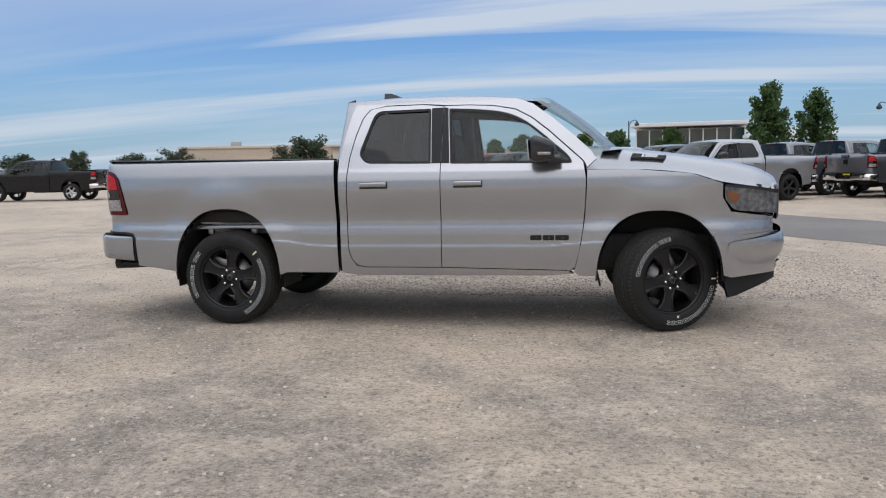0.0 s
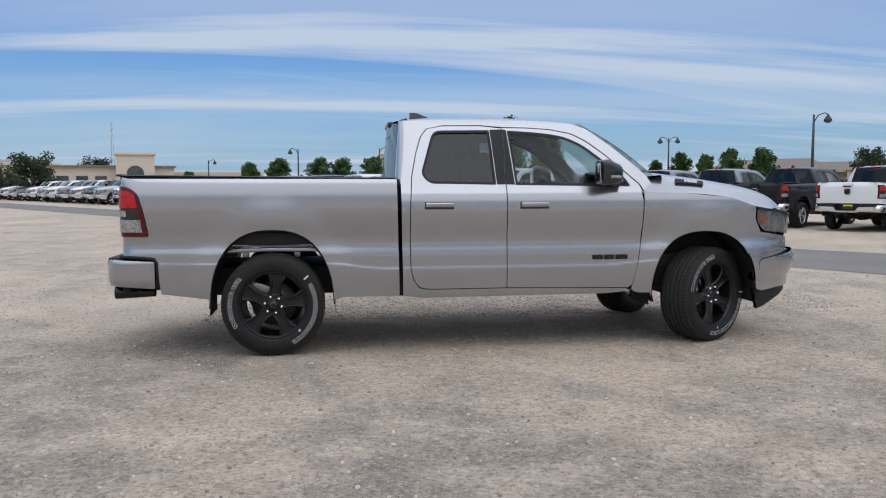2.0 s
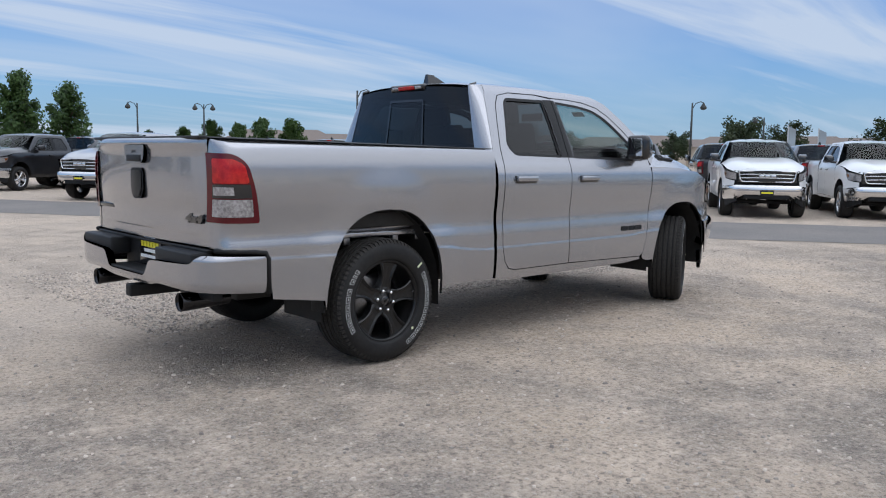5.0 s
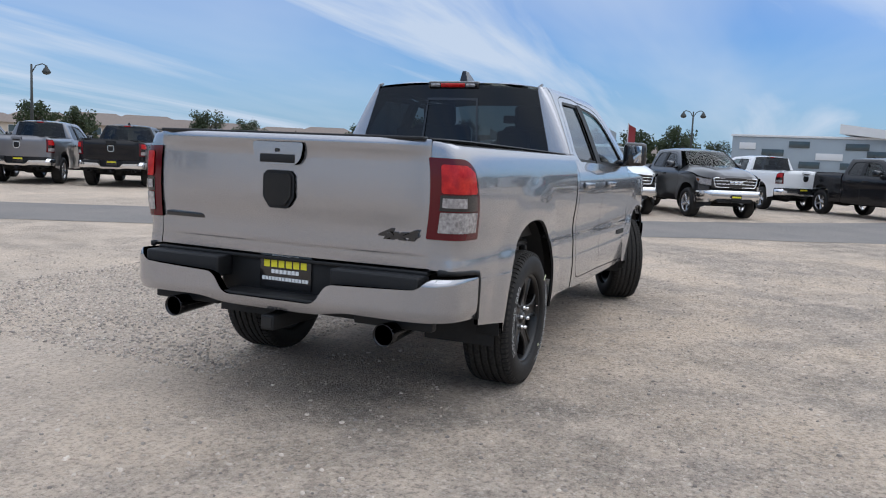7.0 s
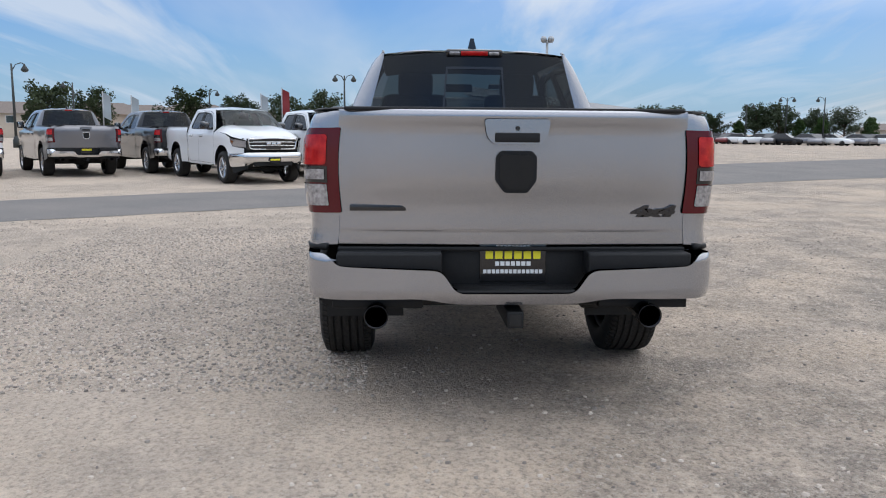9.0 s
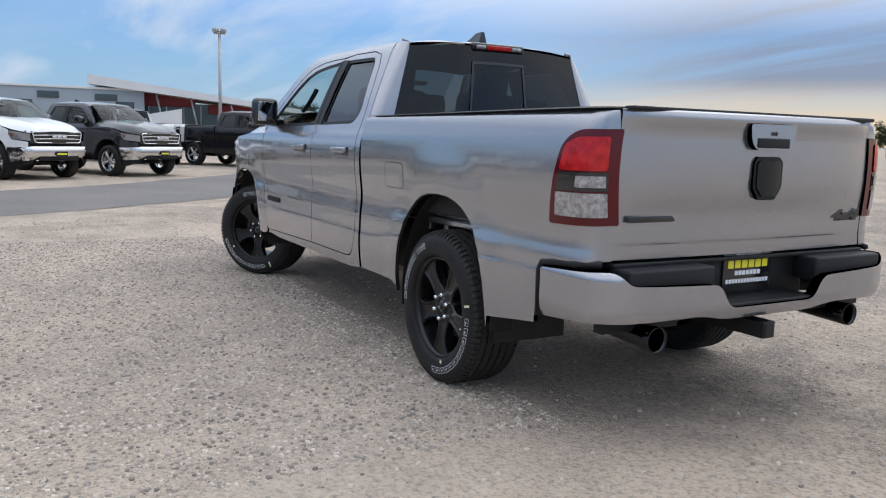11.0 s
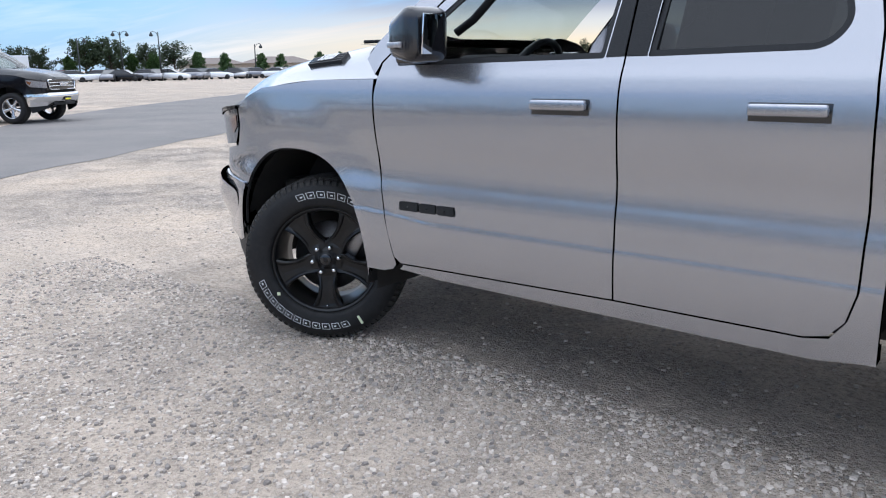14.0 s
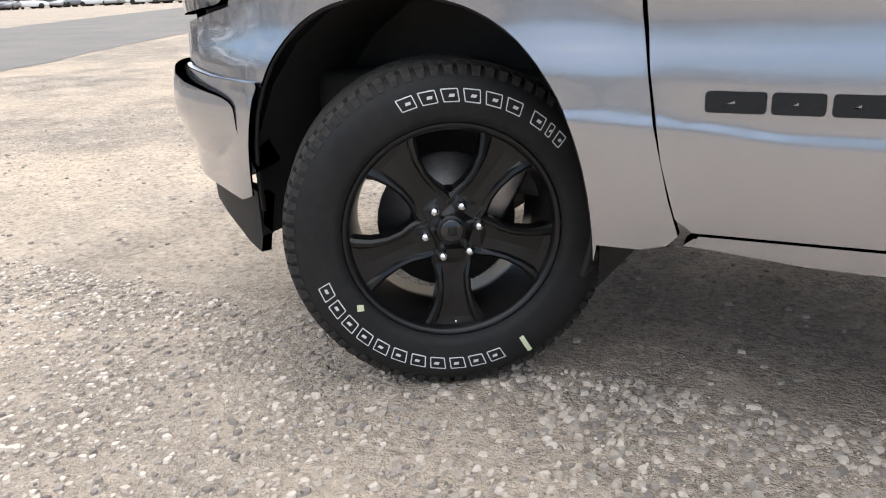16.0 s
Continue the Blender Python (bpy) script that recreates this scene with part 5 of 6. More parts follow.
def small_car(coat):
    """A plain saloon for the far rows."""
    car = new("parked_car")
    rows = [(-2.2, 0.35, 0.70, 0.70), (-2.1, 0.28, 0.92, 0.82), (-1.3, 0.25, 0.98, 0.88), (0.6, 0.25, 0.96, 0.89), (1.6, 0.25, 0.86, 0.86), (2.15, 0.28, 0.72, 0.78), (2.25, 0.38, 0.60, 0.66)]
    verts, faces = [], []
    for x, z0, z1, w in rows:
        verts += [(x, -w * 0.9, z0), (x, -w, z0 + 0.25 * (z1 - z0)), (x, -w * 0.98, z0 + 0.75 * (z1 - z0)), (x, -w * 0.85, z1), (x, w * 0.85, z1), (x, w * 0.98, z0 + 0.75 * (z1 - z0)), (x, w, z0 + 0.25 * (z1 - z0)), (x, w * 0.9, z0)]
    for i in range(len(rows) - 1):
        faces += [(i * 8 + k, i * 8 + (k + 1) % 8, (i + 1) * 8 + (k + 1) % 8, (i + 1) * 8 + k) for k in range(8)]
    faces += [tuple(range(8))[::-1], tuple((len(rows) - 1) * 8 + k for k in range(8))]
    part("body", mesh_of("body", verts, faces, None, True), coat, car)
    v = [(-1.75, 0.74, 0.95), (-1.0, 0.60, 1.42), (0.05, 0.60, 1.44), (0.95, 0.74, 0.93)]
    verts = [(x, s * y, z) for s in (-1, 1) for x, y, z in v]
    part("cabin_glass", mesh_of("cabin", verts, [(0, 1, 2, 3), (4, 7, 6, 5), (0, 4, 5, 1), (2, 6, 7, 3)]), GLOSS_BLACK, car)
    part("roof", box(1.1, 1.16, 0.04, (-0.47, 0, 1.44), 0.015), coat, car)
    tyre = lathe([(0.0, 0.10), (0.19, 0.10), (0.20, 0.11), (0.31, 0.10), (0.32, 0.0), (0.31, -0.10), (0.0, -0.10)], 16)
    for x in (1.35, -1.35):
        for y in (0.80, -0.80):
            part("wheel", tyre, UNDERBODY, car, "", pose(x, y, 0.32))
    return car


saloon = small_car(LOT_PAINT)
for k in range(22, 36):
    x, y, _ = lot(-19.5 - 3.35 * k, 14.6)
    car = copy_thing(saloon, pose(x, y, 0, 0, 0, HEAD + 180 + random.uniform(-3, 3)))
    colour = random.choice(["white", "white", "silver", "grey", "dark grey"])
    for o in car.children_recursive:
        if o.material_slots[0].material == LOT_PAINT:
            o.material_slots[0].link = "OBJECT"
            o.material_slots[0].material = PAINTS[colour]
    tagged(car, "%s saloon in the long row along the lane" % colour, "car", "far parked cars")
for line in range(2):
    for k in range(34):
        a = radians(-17 - 0.95 * k)
        dist = 112 + 9 * line + 4 * math.sin(k * 0.4)
        colour = random.choice(["white", "silver", "grey", "grey", "black", "red", "silver", "dark grey", "black", "white"])
        car = copy_thing(saloon, pose(-3 + dist * math.cos(a), 2 + dist * math.sin(a), 0, 0, 0, math.degrees(a) + 90 + random.uniform(-25, 25) + 90 * (k % 3)))
        for o in car.children_recursive:
            if o.material_slots[0].material == LOT_PAINT:
                o.material_slots[0].link = "OBJECT"
                o.material_slots[0].material = PAINTS[colour]
        tagged(car, "%s saloon car parked in a far row" % colour, "car", "cars in the far rows")
for o in (*saloon.children_recursive, saloon):
    bpy.data.objects.remove(o)

# ---- trees ----
BARK = material("bark", (0.10, 0.075, 0.055), 0.9, grain=(14, (0.05, 0.04, 0.03), 0.8), bump=0.4)


def leaf_material(name, a, b):
    m = bpy.data.materials.new(name)
    m.use_nodes = True
    add, wire = nodes_of(m.node_tree)
    p = add("ShaderNodeBsdfPrincipled")
    p.inputs["Roughness"].default_value = 0.7
    g = add("ShaderNodeNewGeometry")
    wire(ramp(add, wire, g.outputs["Random Per Island"], [(0.0, a), (1.0, b)]), p.inputs["Base Color"])
    t = add("ShaderNodeBsdfTranslucent")
    t.inputs[0].default_value = (*b, 1)
    mix = add("ShaderNodeMixShader")
    mix.inputs[0].default_value = 0.25
    wire(p.outputs[0], mix.inputs[1])
    wire(t.outputs[0], mix.inputs[2])
    wire(mix.outputs[0], add("ShaderNodeOutputMaterial").inputs[0])
    return m


LEAF = leaf_material("green leaves", (0.020, 0.048, 0.012), (0.075, 0.135, 0.032))
LEAF_DARK = leaf_material("dark oak leaves", (0.016, 0.028, 0.012), (0.050, 0.072, 0.028))


def tree(kind, seed, leaf):
    """A tree about 1 high: a tapered trunk, limbs, and a crown of many small leaf clumps."""
    rng = random.Random(seed)
    t = new("tree")
    limbs = [tube([(0, 0, 0), (0.01, 0.005, 0.2), (-0.01, 0.01, 0.45), (0.0, 0.0, 0.75)], [0.028, 0.022, 0.016, 0.006], 8)]
    tips = []
    count = 16 if kind == "round" else 22
    for k in range(count):
        a = 2.4 * k + rng.uniform(-0.4, 0.4)
        f = (k + 0.5) / count
        if kind == "round":
            z0, z1, reach = 0.18 + 0.38 * f, 0.34 + 0.56 * f + rng.uniform(-0.08, 0.06), (0.42 - 0.30 * abs(f - 0.35)) * rng.uniform(0.65, 1.15)
        else:
            z0, z1, reach = 0.10 + 0.62 * f, 0.15 + 0.78 * f, 0.30 * (1 - f) ** 0.55 * min(1, 0.55 + 2 * f) * rng.uniform(0.75, 1.15) + 0.04
        p0, p1 = Vector((0, 0, z0)), Vector((reach * math.cos(a), reach * math.sin(a), z1))
        mid = p0.lerp(p1, 0.5) + Vector((0, 0, 0.03))
        limbs.append(tube([p0, mid, p1], [0.012, 0.008, 0.003], 5))
        tips += [p1, p1.lerp(mid, 0.45), mid]
        if kind == "tall":
            tips.append(Vector((0, 0, z1)))
    part("trunk", joined(limbs), BARK, t)
    verts, faces = [], []
    for p in tips:
        size = rng.uniform(0.08, 0.135) if kind == "round" else rng.uniform(0.065, 0.105)
        for _ in range(75):
            d = Vector((rng.gauss(0, 1), rng.gauss(0, 1), rng.gauss(0, 0.8))).normalized() * size * rng.random() ** 0.45
            c = p + d
            u = Vector((rng.gauss(0, 1), rng.gauss(0, 1), rng.gauss(0, 1))).normalized()
            w = u.orthogonal().normalized()
            k = rng.uniform(0.015, 0.029)
            n = len(verts)
            verts += [c - u * k, c + w * k * 0.7, c + u * k, c - w * k * 0.7]
            faces.append((n, n + 1, n + 2, n + 3))
    part("crown", mesh_of("crown", verts, faces), leaf, t)
    return t


kinds = {"round": [tree("round", 5 + k, LEAF_DARK) for k in range(3)], "tall": [tree("tall", 15 + k, LEAF) for k in range(3)]}


eye_x = curve_through([(-50, -1.0), (-38, -1.0), (-25, -3.5), (-12, -6.0), (10, -6.5), (40, -6.3), (55, -4.5), (70, -1.0), (90, 0.5), (130, 1.2)])
eye_y = curve_through([(-50, 3.3), (-38, 3.3), (-25, 3.0), (-12, 1.0), (10, -0.8), (40, -2.5), (55, -5.5), (70, -7.3), (90, -7.4), (130, -7.3)])


def at(azimuth, dist):
    """A place by its bearing from the middle of the walk's arc."""
    a = radians(azimuth)
    return (eye_x(azimuth) + dist * math.cos(a), eye_y(azimuth) + dist * math.sin(a))


def plant(kind, azimuth, top, dist, k, wide=1.0):
    x, y = at(azimuth, dist)
    h = 1.33 + dist * math.tan(radians(top))
    w = h * wide
    one = copy_thing(kinds[kind][k % 3], pose(0, 0, 0))
    one.matrix_basis = pose(x, y, -0.02, 0, 0, 37 * k) @ Matrix.Diagonal((w, w, h * 1.06, 1))
    return tagged(one, "leafy dark green spreading oak tree" if kind == "round" else "dense green upright young tree", "tree", "trees beyond the lot")


TALL = ((78.2, 4.7, 80, 0.85), (75.3, 4.15, 80, 0.95), (61.0, 2.4, 85, 1.0), (63.0, 2.0, 85, 0.9), (58.4, 2.35, 85, 1.1), (65, 2.2, 90, 1.0), (67, 1.7, 95, 1.0), (69.5, 1.4, 95, 1.0), (84.6, 2.1, 70, 1.2), (88.3, 2.0, 70, 1.3), (90.6, 1.9, 70, 1.2), (92.2, 2.0, 70, 1.3), (95, 1.9, 72, 1.2), (97, 1.6, 74, 1.1),
        (100.5, 1.0, 110, 1.2), (-37.3, 0.95, 125, 1.0), (-38.6, 0.9, 125, 1.0), (-41.2, 1.05, 118, 0.9), (-42.6, 1.0, 118, 0.9), (-34.8, 1.0, 125, 1.0), (-33, 1.1, 125, 1.0), (-30.0, 1.0, 122, 1.1), (-28.6, 1.0, 122, 1.1), (-24.6, 0.9, 122, 1.1), (-45, 1.0, 120, 1.0), (-48, 1.0, 120, 1.0))
ROUND = ((110.2, 2.2, 90, 1.3), (112, 1.5, 100, 1.2), (119.4, 1.5, 100, 1.7), (122, 1.2, 105, 1.5), (125.5, 1.3, 110, 1.2), (128.9, 1.2, 115, 1.8), (105.9, 2.0, 165, 1.3), (51.2, 2.3, 100, 1.2), (48.3, 2.15, 105, 1.2), (39.5, 2.45, 95, 1.2), (36.8, 1.9, 110, 1.3), (29.0, 2.0, 110, 1.2), (24.2, 2.95, 88, 1.1), (21.4, 2.6, 95, 1.1), (15.2, 2.9, 92, 1.25), (12.0, 2.4, 95, 1.2), (8.6, 2.4, 95, 1.15), (5.9, 2.8, 92, 1.1), (3.4, 1.9, 105, 1.2),
         (-15.2, 1.7, 125, 1.2), (-17.4, 1.9, 125, 1.2), (-19.3, 1.95, 128, 1.3), (-21.3, 1.5, 128, 1.3), (-22.8, 1.5, 125, 1.2), (-25.6, 2.05, 125, 1.15), (-27.2, 2.0, 125, 1.25), (-29.6, 1.7, 128, 1.1), (-31.4, 1.85, 125, 1.3), (-52, 1.6, 125, 1.3), (-56, 1.7, 125, 1.3), (-60, 1.6, 125, 1.3), (-66, 1.7, 130, 1.4), (133, 1.3, 120, 1.5), (139, 1.3, 120, 1.5))
for k, (a, e, d, w) in enumerate(TALL):
    plant("tall", a, e, d, k, w)
for k, (a, e, d, w) in enumerate(ROUND):
    plant("round", a, e, d, k, w * 0.95)
for group in kinds.values():
    for t in group:
        for o in (*t.children_recursive, t):
            bpy.data.objects.remove(o)

# ---- buildings ----
TAN = material("tan stucco", (0.47, 0.39, 0.31), 0.9, grain=(3, (0.40, 0.33, 0.27), 0.6), bump=0.1)
CREAM = material("cream stucco", (0.56, 0.50, 0.42), 0.9, grain=(2, (0.48, 0.43, 0.36), 0.5))
ROOF_TILE = material("grey-brown roof tiles", (0.17, 0.14, 0.125), 0.9, grain=(5, (0.24, 0.20, 0.17), 0.8))
DARK_GLASS = material("dark building glass", (0.03, 0.045, 0.05), 0.08, 0.0, 0.5, grain=(0.4, (0.07, 0.10, 0.11), 0.7))
WHITE_PANEL = material("white metal panel", (0.66, 0.67, 0.68), 0.5, grain=(0.6, (0.58, 0.59, 0.60), 0.5))
GREY_PANEL = material("blue-grey metal panel", (0.30, 0.35, 0.39), 0.5, grain=(0.5, (0.25, 0.29, 0.33), 0.5))
RED_PANEL = material("dark red fascia", (0.20, 0.012, 0.016), 0.5, grain=(0.7, (0.14, 0.01, 0.012), 0.5))
POLE = material("dark painted steel", (0.03, 0.035, 0.035), 0.5)
POLE_GREY = material("galvanised steel", (0.38, 0.39, 0.40), 0.5, 0.6)


def building(name, azimuth, dist, label, category="building"):
    b = new(name)
    x, y = at(azimuth, dist)
    b.matrix_basis = pose(x, y, 0, 0, 0, azimuth - 90)
    return tagged(b, label, category)


def openings(owner, xs, z, w, h, y, mat=DARK_GLASS, frame_mat=WHITE_PANEL, sill=True):
    """Windows set into the near wall (its face looks along -y)."""
    for x in xs:
        win = part("window", box(w, 0.10, h, (x, y - 0.02, z), 0.0), frame_mat, owner)
        part("pane", box(w - 0.16, 0.06, h - 0.16, (x, y - 0.06, z)), mat, win)


b = building("low_tan_building", 113.6, 156, "long low tan stucco commercial building beyond the lot")
b.matrix_basis = b.matrix_basis @ Matrix.Diagonal((1.25, 1.25, 1.25, 1))
part("wall", box(24, 14, 4.2, (0, 7, 2.1), 0.05), TAN, b)
part("wall", box(10, 12, 3.2, (16, 7, 1.6), 0.05), CREAM, b)
part("parapet", box(24.4, 14.4, 0.35, (0, 7, 4.25), 0.03), CREAM, b)
part("roof_unit", box(1.6, 1.6, 0.9, (-4, 6, 4.8), 0.05), POLE_GREY, b)
part("roof_unit", box(2.2, 1.6, 0.7, (6, 7, 4.7), 0.05), POLE_GREY, b)

b = building("arched_building", 104.0, 150, "cream building with a raised arched entrance tower")
part("wall", box(20, 14, 4.9, (-2.5, 8, 2.45), 0.05), CREAM, b)
part("wall", box(17, 12, 4.0, (15, 9, 2.0), 0.05), TAN, b)
part("wall", box(26, 12, 3.6, (-26, 9, 1.8), 0.05), TAN, b)
tower = part("tower", box(6.2, 4, 7.0, (1.0, 0.5, 3.5), 0.05), CREAM, b)
part("cornice", box(6.8, 4.6, 0.4, (1.0, 0.5, 7.0), 0.05), CREAM, tower)
arch = [(-1.4, 0.3), (1.4, 0.3)] + [(1.4 * math.cos(a), 3.6 + 1.4 * math.sin(a)) for a in np.linspace(0, math.pi, 14).tolist()]
part("arched_window", panel(arch, lambda u, v: (1.0 + u, -1.54, v), (0, -1, 0), 0.8, 0.1), DARK_GLASS, tower)
openings(b, (-10.5, -7.5, -4.5, 5.3, 7.0), 2.0, 2.0, 2.6, 1.0, DARK_GLASS, TAN)
part("eaves", box(20.6, 1.2, 0.3, (-2.5, 0.9, 4.9), 0.05), ROOF_TILE, b)
openings(b, (-36, -32, -28, -24, -20), 1.9, 1.7, 1.5, 3.0)

b = building("glass_showroom", 83.0, 100, "flat-roofed glass car showroom with white frame")
part("wall", box(6.5, 10, 4.0, (8.2, 6, 2.0), 0.05), WHITE_PANEL, b)
part("roof", box(13.5, 12, 0.45, (-1.0, 6, 5.5), 0.05), WHITE_PANEL, b)
part("glass_wall", box(12.5, 9, 4.9, (-1.0, 6, 2.5)), DARK_GLASS, b)
for x in lines(-7.2, 5.2, 9):
    part("mullion", box(0.14, 0.14, 5.0, (x, 1.42, 2.5)), WHITE_PANEL, b)
part("sign_board", box(0.9, 0.2, 2.2, (7.0, 0.6, 4.2), 0.05), POLE, b)

b = building("panelled_building", -2.1, 102, "blue-grey panelled flat commercial building")
part("wall", box(17.5, 14, 5.4, (1.0, 7, 2.7), 0.05), GREY_PANEL, b)
for k, (x, z, w) in enumerate(((-6, 4.3, 1.8), (-3.2, 3.6, 2.4), (-0.4, 4.6, 2.2), (2.8, 3.3, 2.8), (5.6, 4.5, 2.4), (7.6, 3.7, 2.0), (-5.4, 2.6, 2.0), (0.8, 2.3, 2.2), (5.0, 2.3, 2.0))):
    part("panel", box(w, 0.08, 0.75, (x, -0.06, z), 0.01), WHITE_PANEL if k % 3 == 0 else DARK_GLASS, b)
part("parapet", box(17.8, 14.3, 0.25, (1.0, 7, 5.5), 0.03), WHITE_PANEL, b)

b = building("dealership", -12.2, 104, "dealership hall with a white wedge roof and red fascia")
b.matrix_basis = b.matrix_basis @ Matrix.Diagonal((1.18, 1.18, 1.18, 1))
verts = [(-11.2, -3, 5.95), (-11.2, -3, 5.05), (11.0, -1, 3.15), (11.0, -1, 2.75), (-11.2, 12, 5.95), (-11.2, 12, 5.05), (11.0, 12, 3.15), (11.0, 12, 2.75)]
part("wedge_roof", mesh_of("wedge", verts, [(0, 1, 3, 2), (0, 2, 6, 4), (1, 5, 7, 3), (0, 4, 5, 1), (2, 3, 7, 6)]), WHITE_PANEL, b)
part("glass_wall", box(19, 8, 3.6, (0.2, 6, 1.8)), DARK_GLASS, b)
part("fascia", box(9.0, 0.3, 1.5, (-5.8, 1.6, 4.0), 0.03), RED_PANEL, b)
part("fascia", box(5.0, 0.3, 1.0, (2.5, 1.7, 3.1), 0.03), RED_PANEL, b)
for x in lines(-9.4, 9.6, 12):
    part("mullion", box(0.12, 0.14, 3.4, (x, 1.92, 1.7)), POLE_GREY, b)
for x in (-7.5, -4.2, -0.9, 3.0):
    part("column", tube([(x, -1.0, 0), (x - 0.9, -1.4, 5.0 - 0.1 * (x + 9))], 0.10, 8), POLE_GREY, b)
part("display_ramp", mesh_of("ramp", [(-5.6, -6, 0), (-2.6, -6, 0), (-2.6, -6, 2.9), (-5.6, -6, 2.3), (-5.6, -4.5, 0), (-2.6, -4.5, 0), (-2.6, -4.5, 2.9), (-5.6, -4.5, 2.3)], [(0, 1, 2, 3), (4, 7, 6, 5), (3, 2, 6, 7), (0, 3, 7, 4), (1, 5, 6, 2)]), WHITE_PANEL, b)

b = building("low_hall", -17.3, 110, "low white flat hall beyond the lot")
part("wall", box(16, 10, 3.2, (0, 5, 1.6), 0.05), WHITE_PANEL, b)
openings(b, (-5, -1, 3), 1.6, 2.4, 1.4, 0)


def house(azimuth, dist, width, height, coat, two):
    h = building("house", azimuth, dist, "%s suburban house with a hipped tile roof" % ("tan two-storey" if two else "low tan"), "house")
    part("wall", box(width, 9, height * 0.68, (0, 4.5, height * 0.34), 0.03), coat, h)
    e, z0, z1, w = 0.5, height * 0.66, height, width / 2
    v = [(-w - e, -e, z0), (w + e, -e, z0), (w + e, 9 + e, z0), (-w - e, 9 + e, z0), (-w * 0.45, 4.5, z1), (w * 0.45, 4.5, z1)]
    part("roof", mesh_of("roof", v, [(0, 1, 5, 4), (2, 3, 4, 5), (1, 2, 5), (3, 0, 4), (3, 2, 1, 0)]), ROOF_TILE, h)
    openings(h, (-w * 0.6, 0, w * 0.6) if two else (-w * 0.5, w * 0.4), height * 0.50 if two else height * 0.34, 1.3, 1.1, 0)
    if two:
        openings(h, (-w * 0.5, w * 0.5), height * 0.2, 1.5, 1.1, 0)
    return tagged(h, group="houses beyond the lot")


for k, (a, top, d, w, two) in enumerate(((60.3, 1.75, 130, 12, 0), (57.2, 1.8, 128, 11, 1), (54.2, 1.55, 135, 13, 0), (50.6, 1.75, 130, 12, 1), (47.0, 1.9, 128, 12, 1), (43.6, 1.9, 128, 13, 1), (41.0, 1.75, 132, 11, 1), (37.6, 1.7, 135, 12, 1), (34.2, 1.6, 135, 13, 0), (31.2, 1.75, 130, 12, 1), (28.2, 1.5, 138, 12, 0), (25.9, 1.7, 132, 12, 1),
                                               (20.4, 1.75, 128, 12, 1), (18.0, 1.65, 130, 12, 1), (14.6, 1.75, 132, 13, 1), (11.0, 1.5, 136, 13, 0), (7.4, 1.4, 138, 14, 0), (-33.9, 0.75, 150, 11, 0), (-38.4, 0.8, 140, 12, 0), (-43.6, 0.75, 140, 16, 0), (-47.5, 0.8, 145, 14, 0))):
    house(a, d, w, 1.33 + d * math.tan(radians(top)), (TAN, CREAM)[k % 2], two)

# ---- lamps, masts, flags ----
def street_lamp(azimuth, top, dist, arms, pole_mat=POLE):
    x, y = at(azimuth, dist)
    h = 1.33 + dist * math.tan(radians(top))
    lamp = new("street_lamp")
    lamp.matrix_basis = pose(x, y, 0, 0, 0, azimuth - 90)
    part("base", lathe([(0.0, 0.0), (0.22, 0.0), (0.22, 0.5), (0.14, 0.7), (0.10, 0.8)], 12, "z"), pole_mat, lamp)
    part("pole", tube([(0, 0, 0), (0, 0, h * 0.6), (0, 0, h)], [0.10, 0.085, 0.06], 10), pole_mat, lamp)
    for s in arms:
        part("arm", tube([(0, 0, h - 0.5), (0.25 * s, 0, h - 0.05), (0.6 * s, 0, h + 0.08), (0.8 * s, 0, h - 0.02)], 0.035, 6), pole_mat, lamp)
        part("lantern", lathe([(0.05, 0.0), (0.09, -0.12), (0.24, -0.34), (0.25, -0.42), (0.16, -0.52), (0.0, -0.56)], 12, "z"), pole_mat, lamp, "", pose(0.8 * s, 0, h))
    return tagged(lamp, "dark steel street lamp with a hanging lantern", "street lamp", "street lamps")


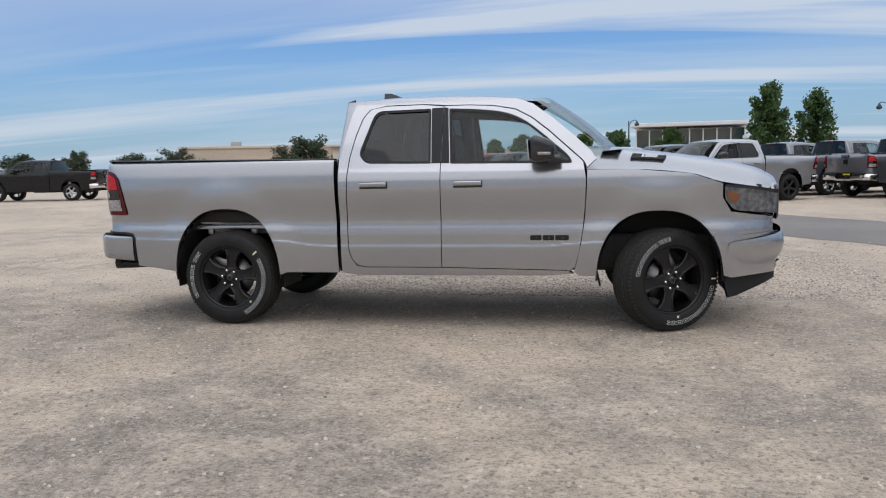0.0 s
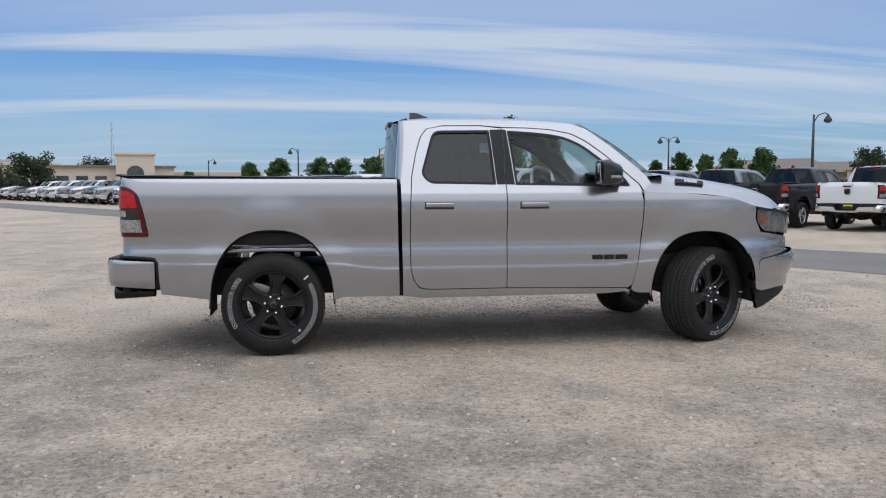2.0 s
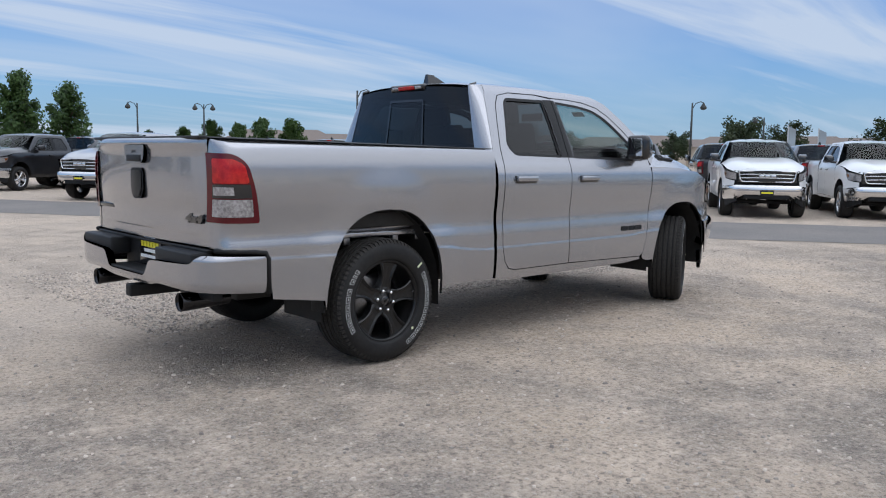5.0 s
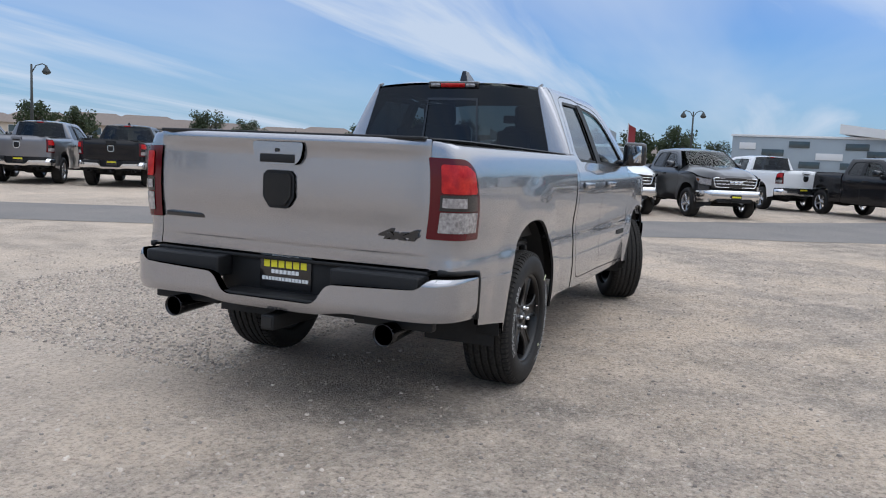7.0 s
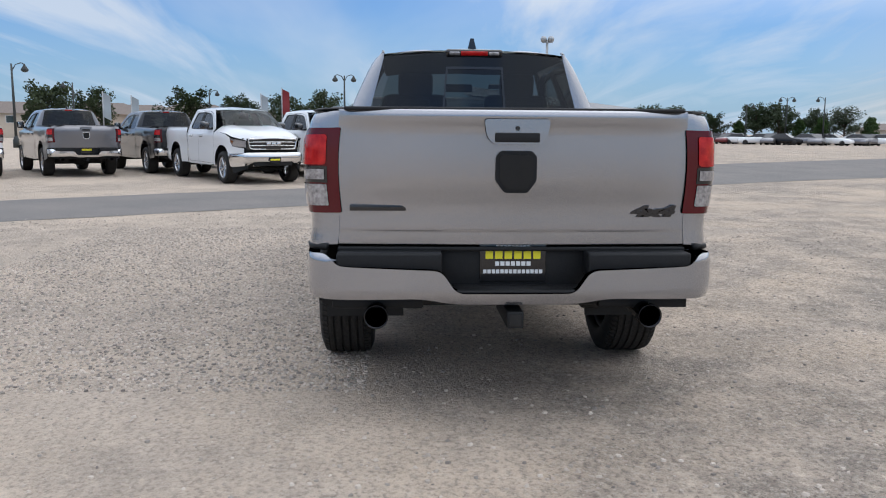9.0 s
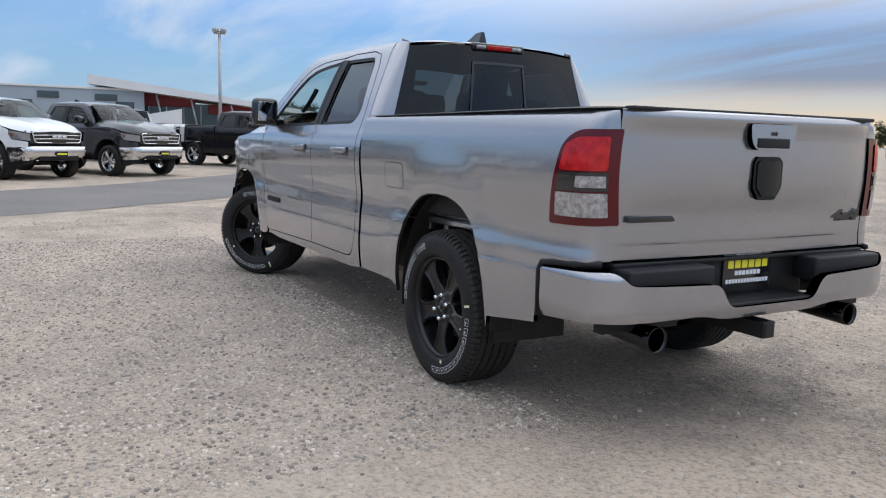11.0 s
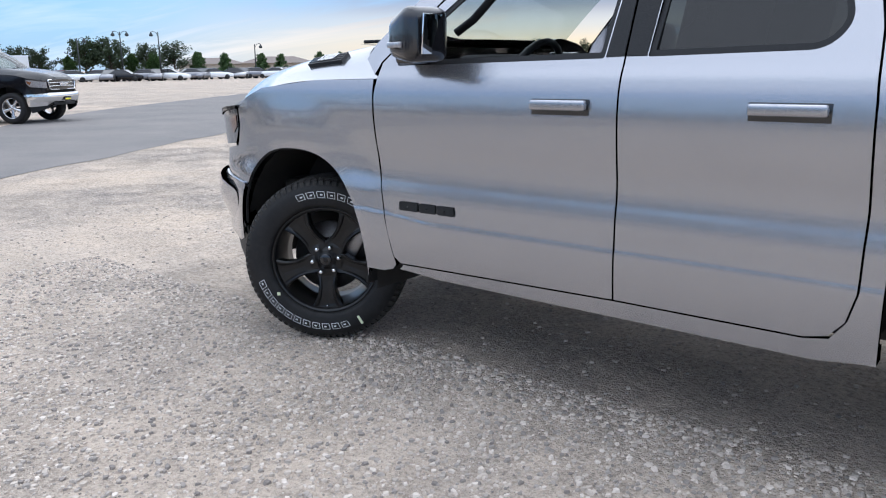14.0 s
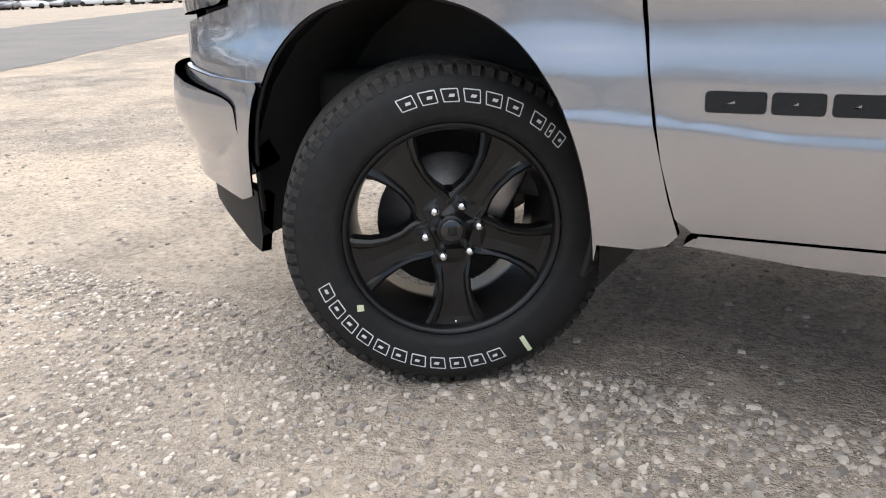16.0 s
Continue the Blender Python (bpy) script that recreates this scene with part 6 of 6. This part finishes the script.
for a, e, d, arms in ((87.6, 2.7, 85, (1,)), (93.4, 2.6, 85, (-1,)), (70.8, 3.2, 80, (-1,)), (66.0, 3.25, 80, (-1, 1)), (53.2, 4.5, 56, (1,)), (22.7, 2.9, 85, (-1,)), (26.6, 3.9, 64, (1,)), (99.2, 1.8, 110, (1,)), (4.7, 3.8, 72, (-1, 1)), (14.0, 2.6, 90, (1,)), (-27.9, 2.4, 110, (-1, 1)), (-36.9, 1.6, 115, (1,)), (-30.4, 2.4, 108, (-1,)), (-25.2, 2.0, 112, (1,))):
    street_lamp(a, e, d, arms)
x, y = 31.6, -6.3
mast = new("light_mast")
mast.matrix_basis = pose(x, y, 0, 0, 0, 82)
part("pole", tube([(0, 0, 0), (0, 0, 5.6)], [0.09, 0.055], 12), POLE_GREY, mast)
for s in (-1, 1):
    part("floodlight", lathe([(0.0, 0.25), (0.2, 0.2), (0.3, 0.0), (0.24, -0.25), (0.0, -0.3)], 14, "z"), POLE_GREY, mast, "", pose(0.17 * s, 0, 5.65) @ Matrix.Diagonal((0.5, 0.5, 0.5, 1)))
part("bracket", box(0.5, 0.07, 0.07, (0, 0, 5.5), 0.01), POLE_GREY, mast)
tagged(mast, "tall grey light mast with two round floodlights", "light mast")
x, y = at(104.9, 170)
radio = new("radio_mast")
radio.matrix_basis = pose(x, y, 0)
for k in range(3):
    a = 2.09 * k
    part("leg", tube([(0.5 * math.cos(a), 0.5 * math.sin(a), 0), (0.12 * math.cos(a), 0.12 * math.sin(a), 14)], 0.05, 6), POLE_GREY, radio)
for k in range(9):
    r = 0.5 - 0.38 * k / 9
    part("brace", tube([(r * math.cos(a), r * math.sin(a), 0.5 + 1.5 * k) for a in (0, 2.09, 4.18)], 0.03, 5, True), POLE_GREY, radio)
tagged(radio, "thin grey lattice radio mast", "radio mast")
for a, e, d in ((21.0, 2.4, 80), (10.6, 2.5, 80), (9.2, 2.9, 74), (19.2, 2.2, 82)):
    x, y = at(a, d)
    h = 1.33 + d * math.tan(radians(e))
    flag = new("feather_flag")
    flag.matrix_basis = pose(x, y, 0, 0, 0, a - 90)
    part("pole", tube([(0, 0, 0), (0, 0, h)], 0.05, 8), POLE_GREY, flag)
    part("cloth", sheet(lines(0, 1, 8), lines(0, 0.62, 4), lambda u, v: (0.04 + v, 0.06 * math.sin(6 * u), h - 0.1 - u * 2.2 - v * 0.5)), RED_PANEL if d < 76 else GREY_PANEL, flag)
    tagged(flag, "narrow cloth advertising flag on a pole", "flag", "flags along the lot")
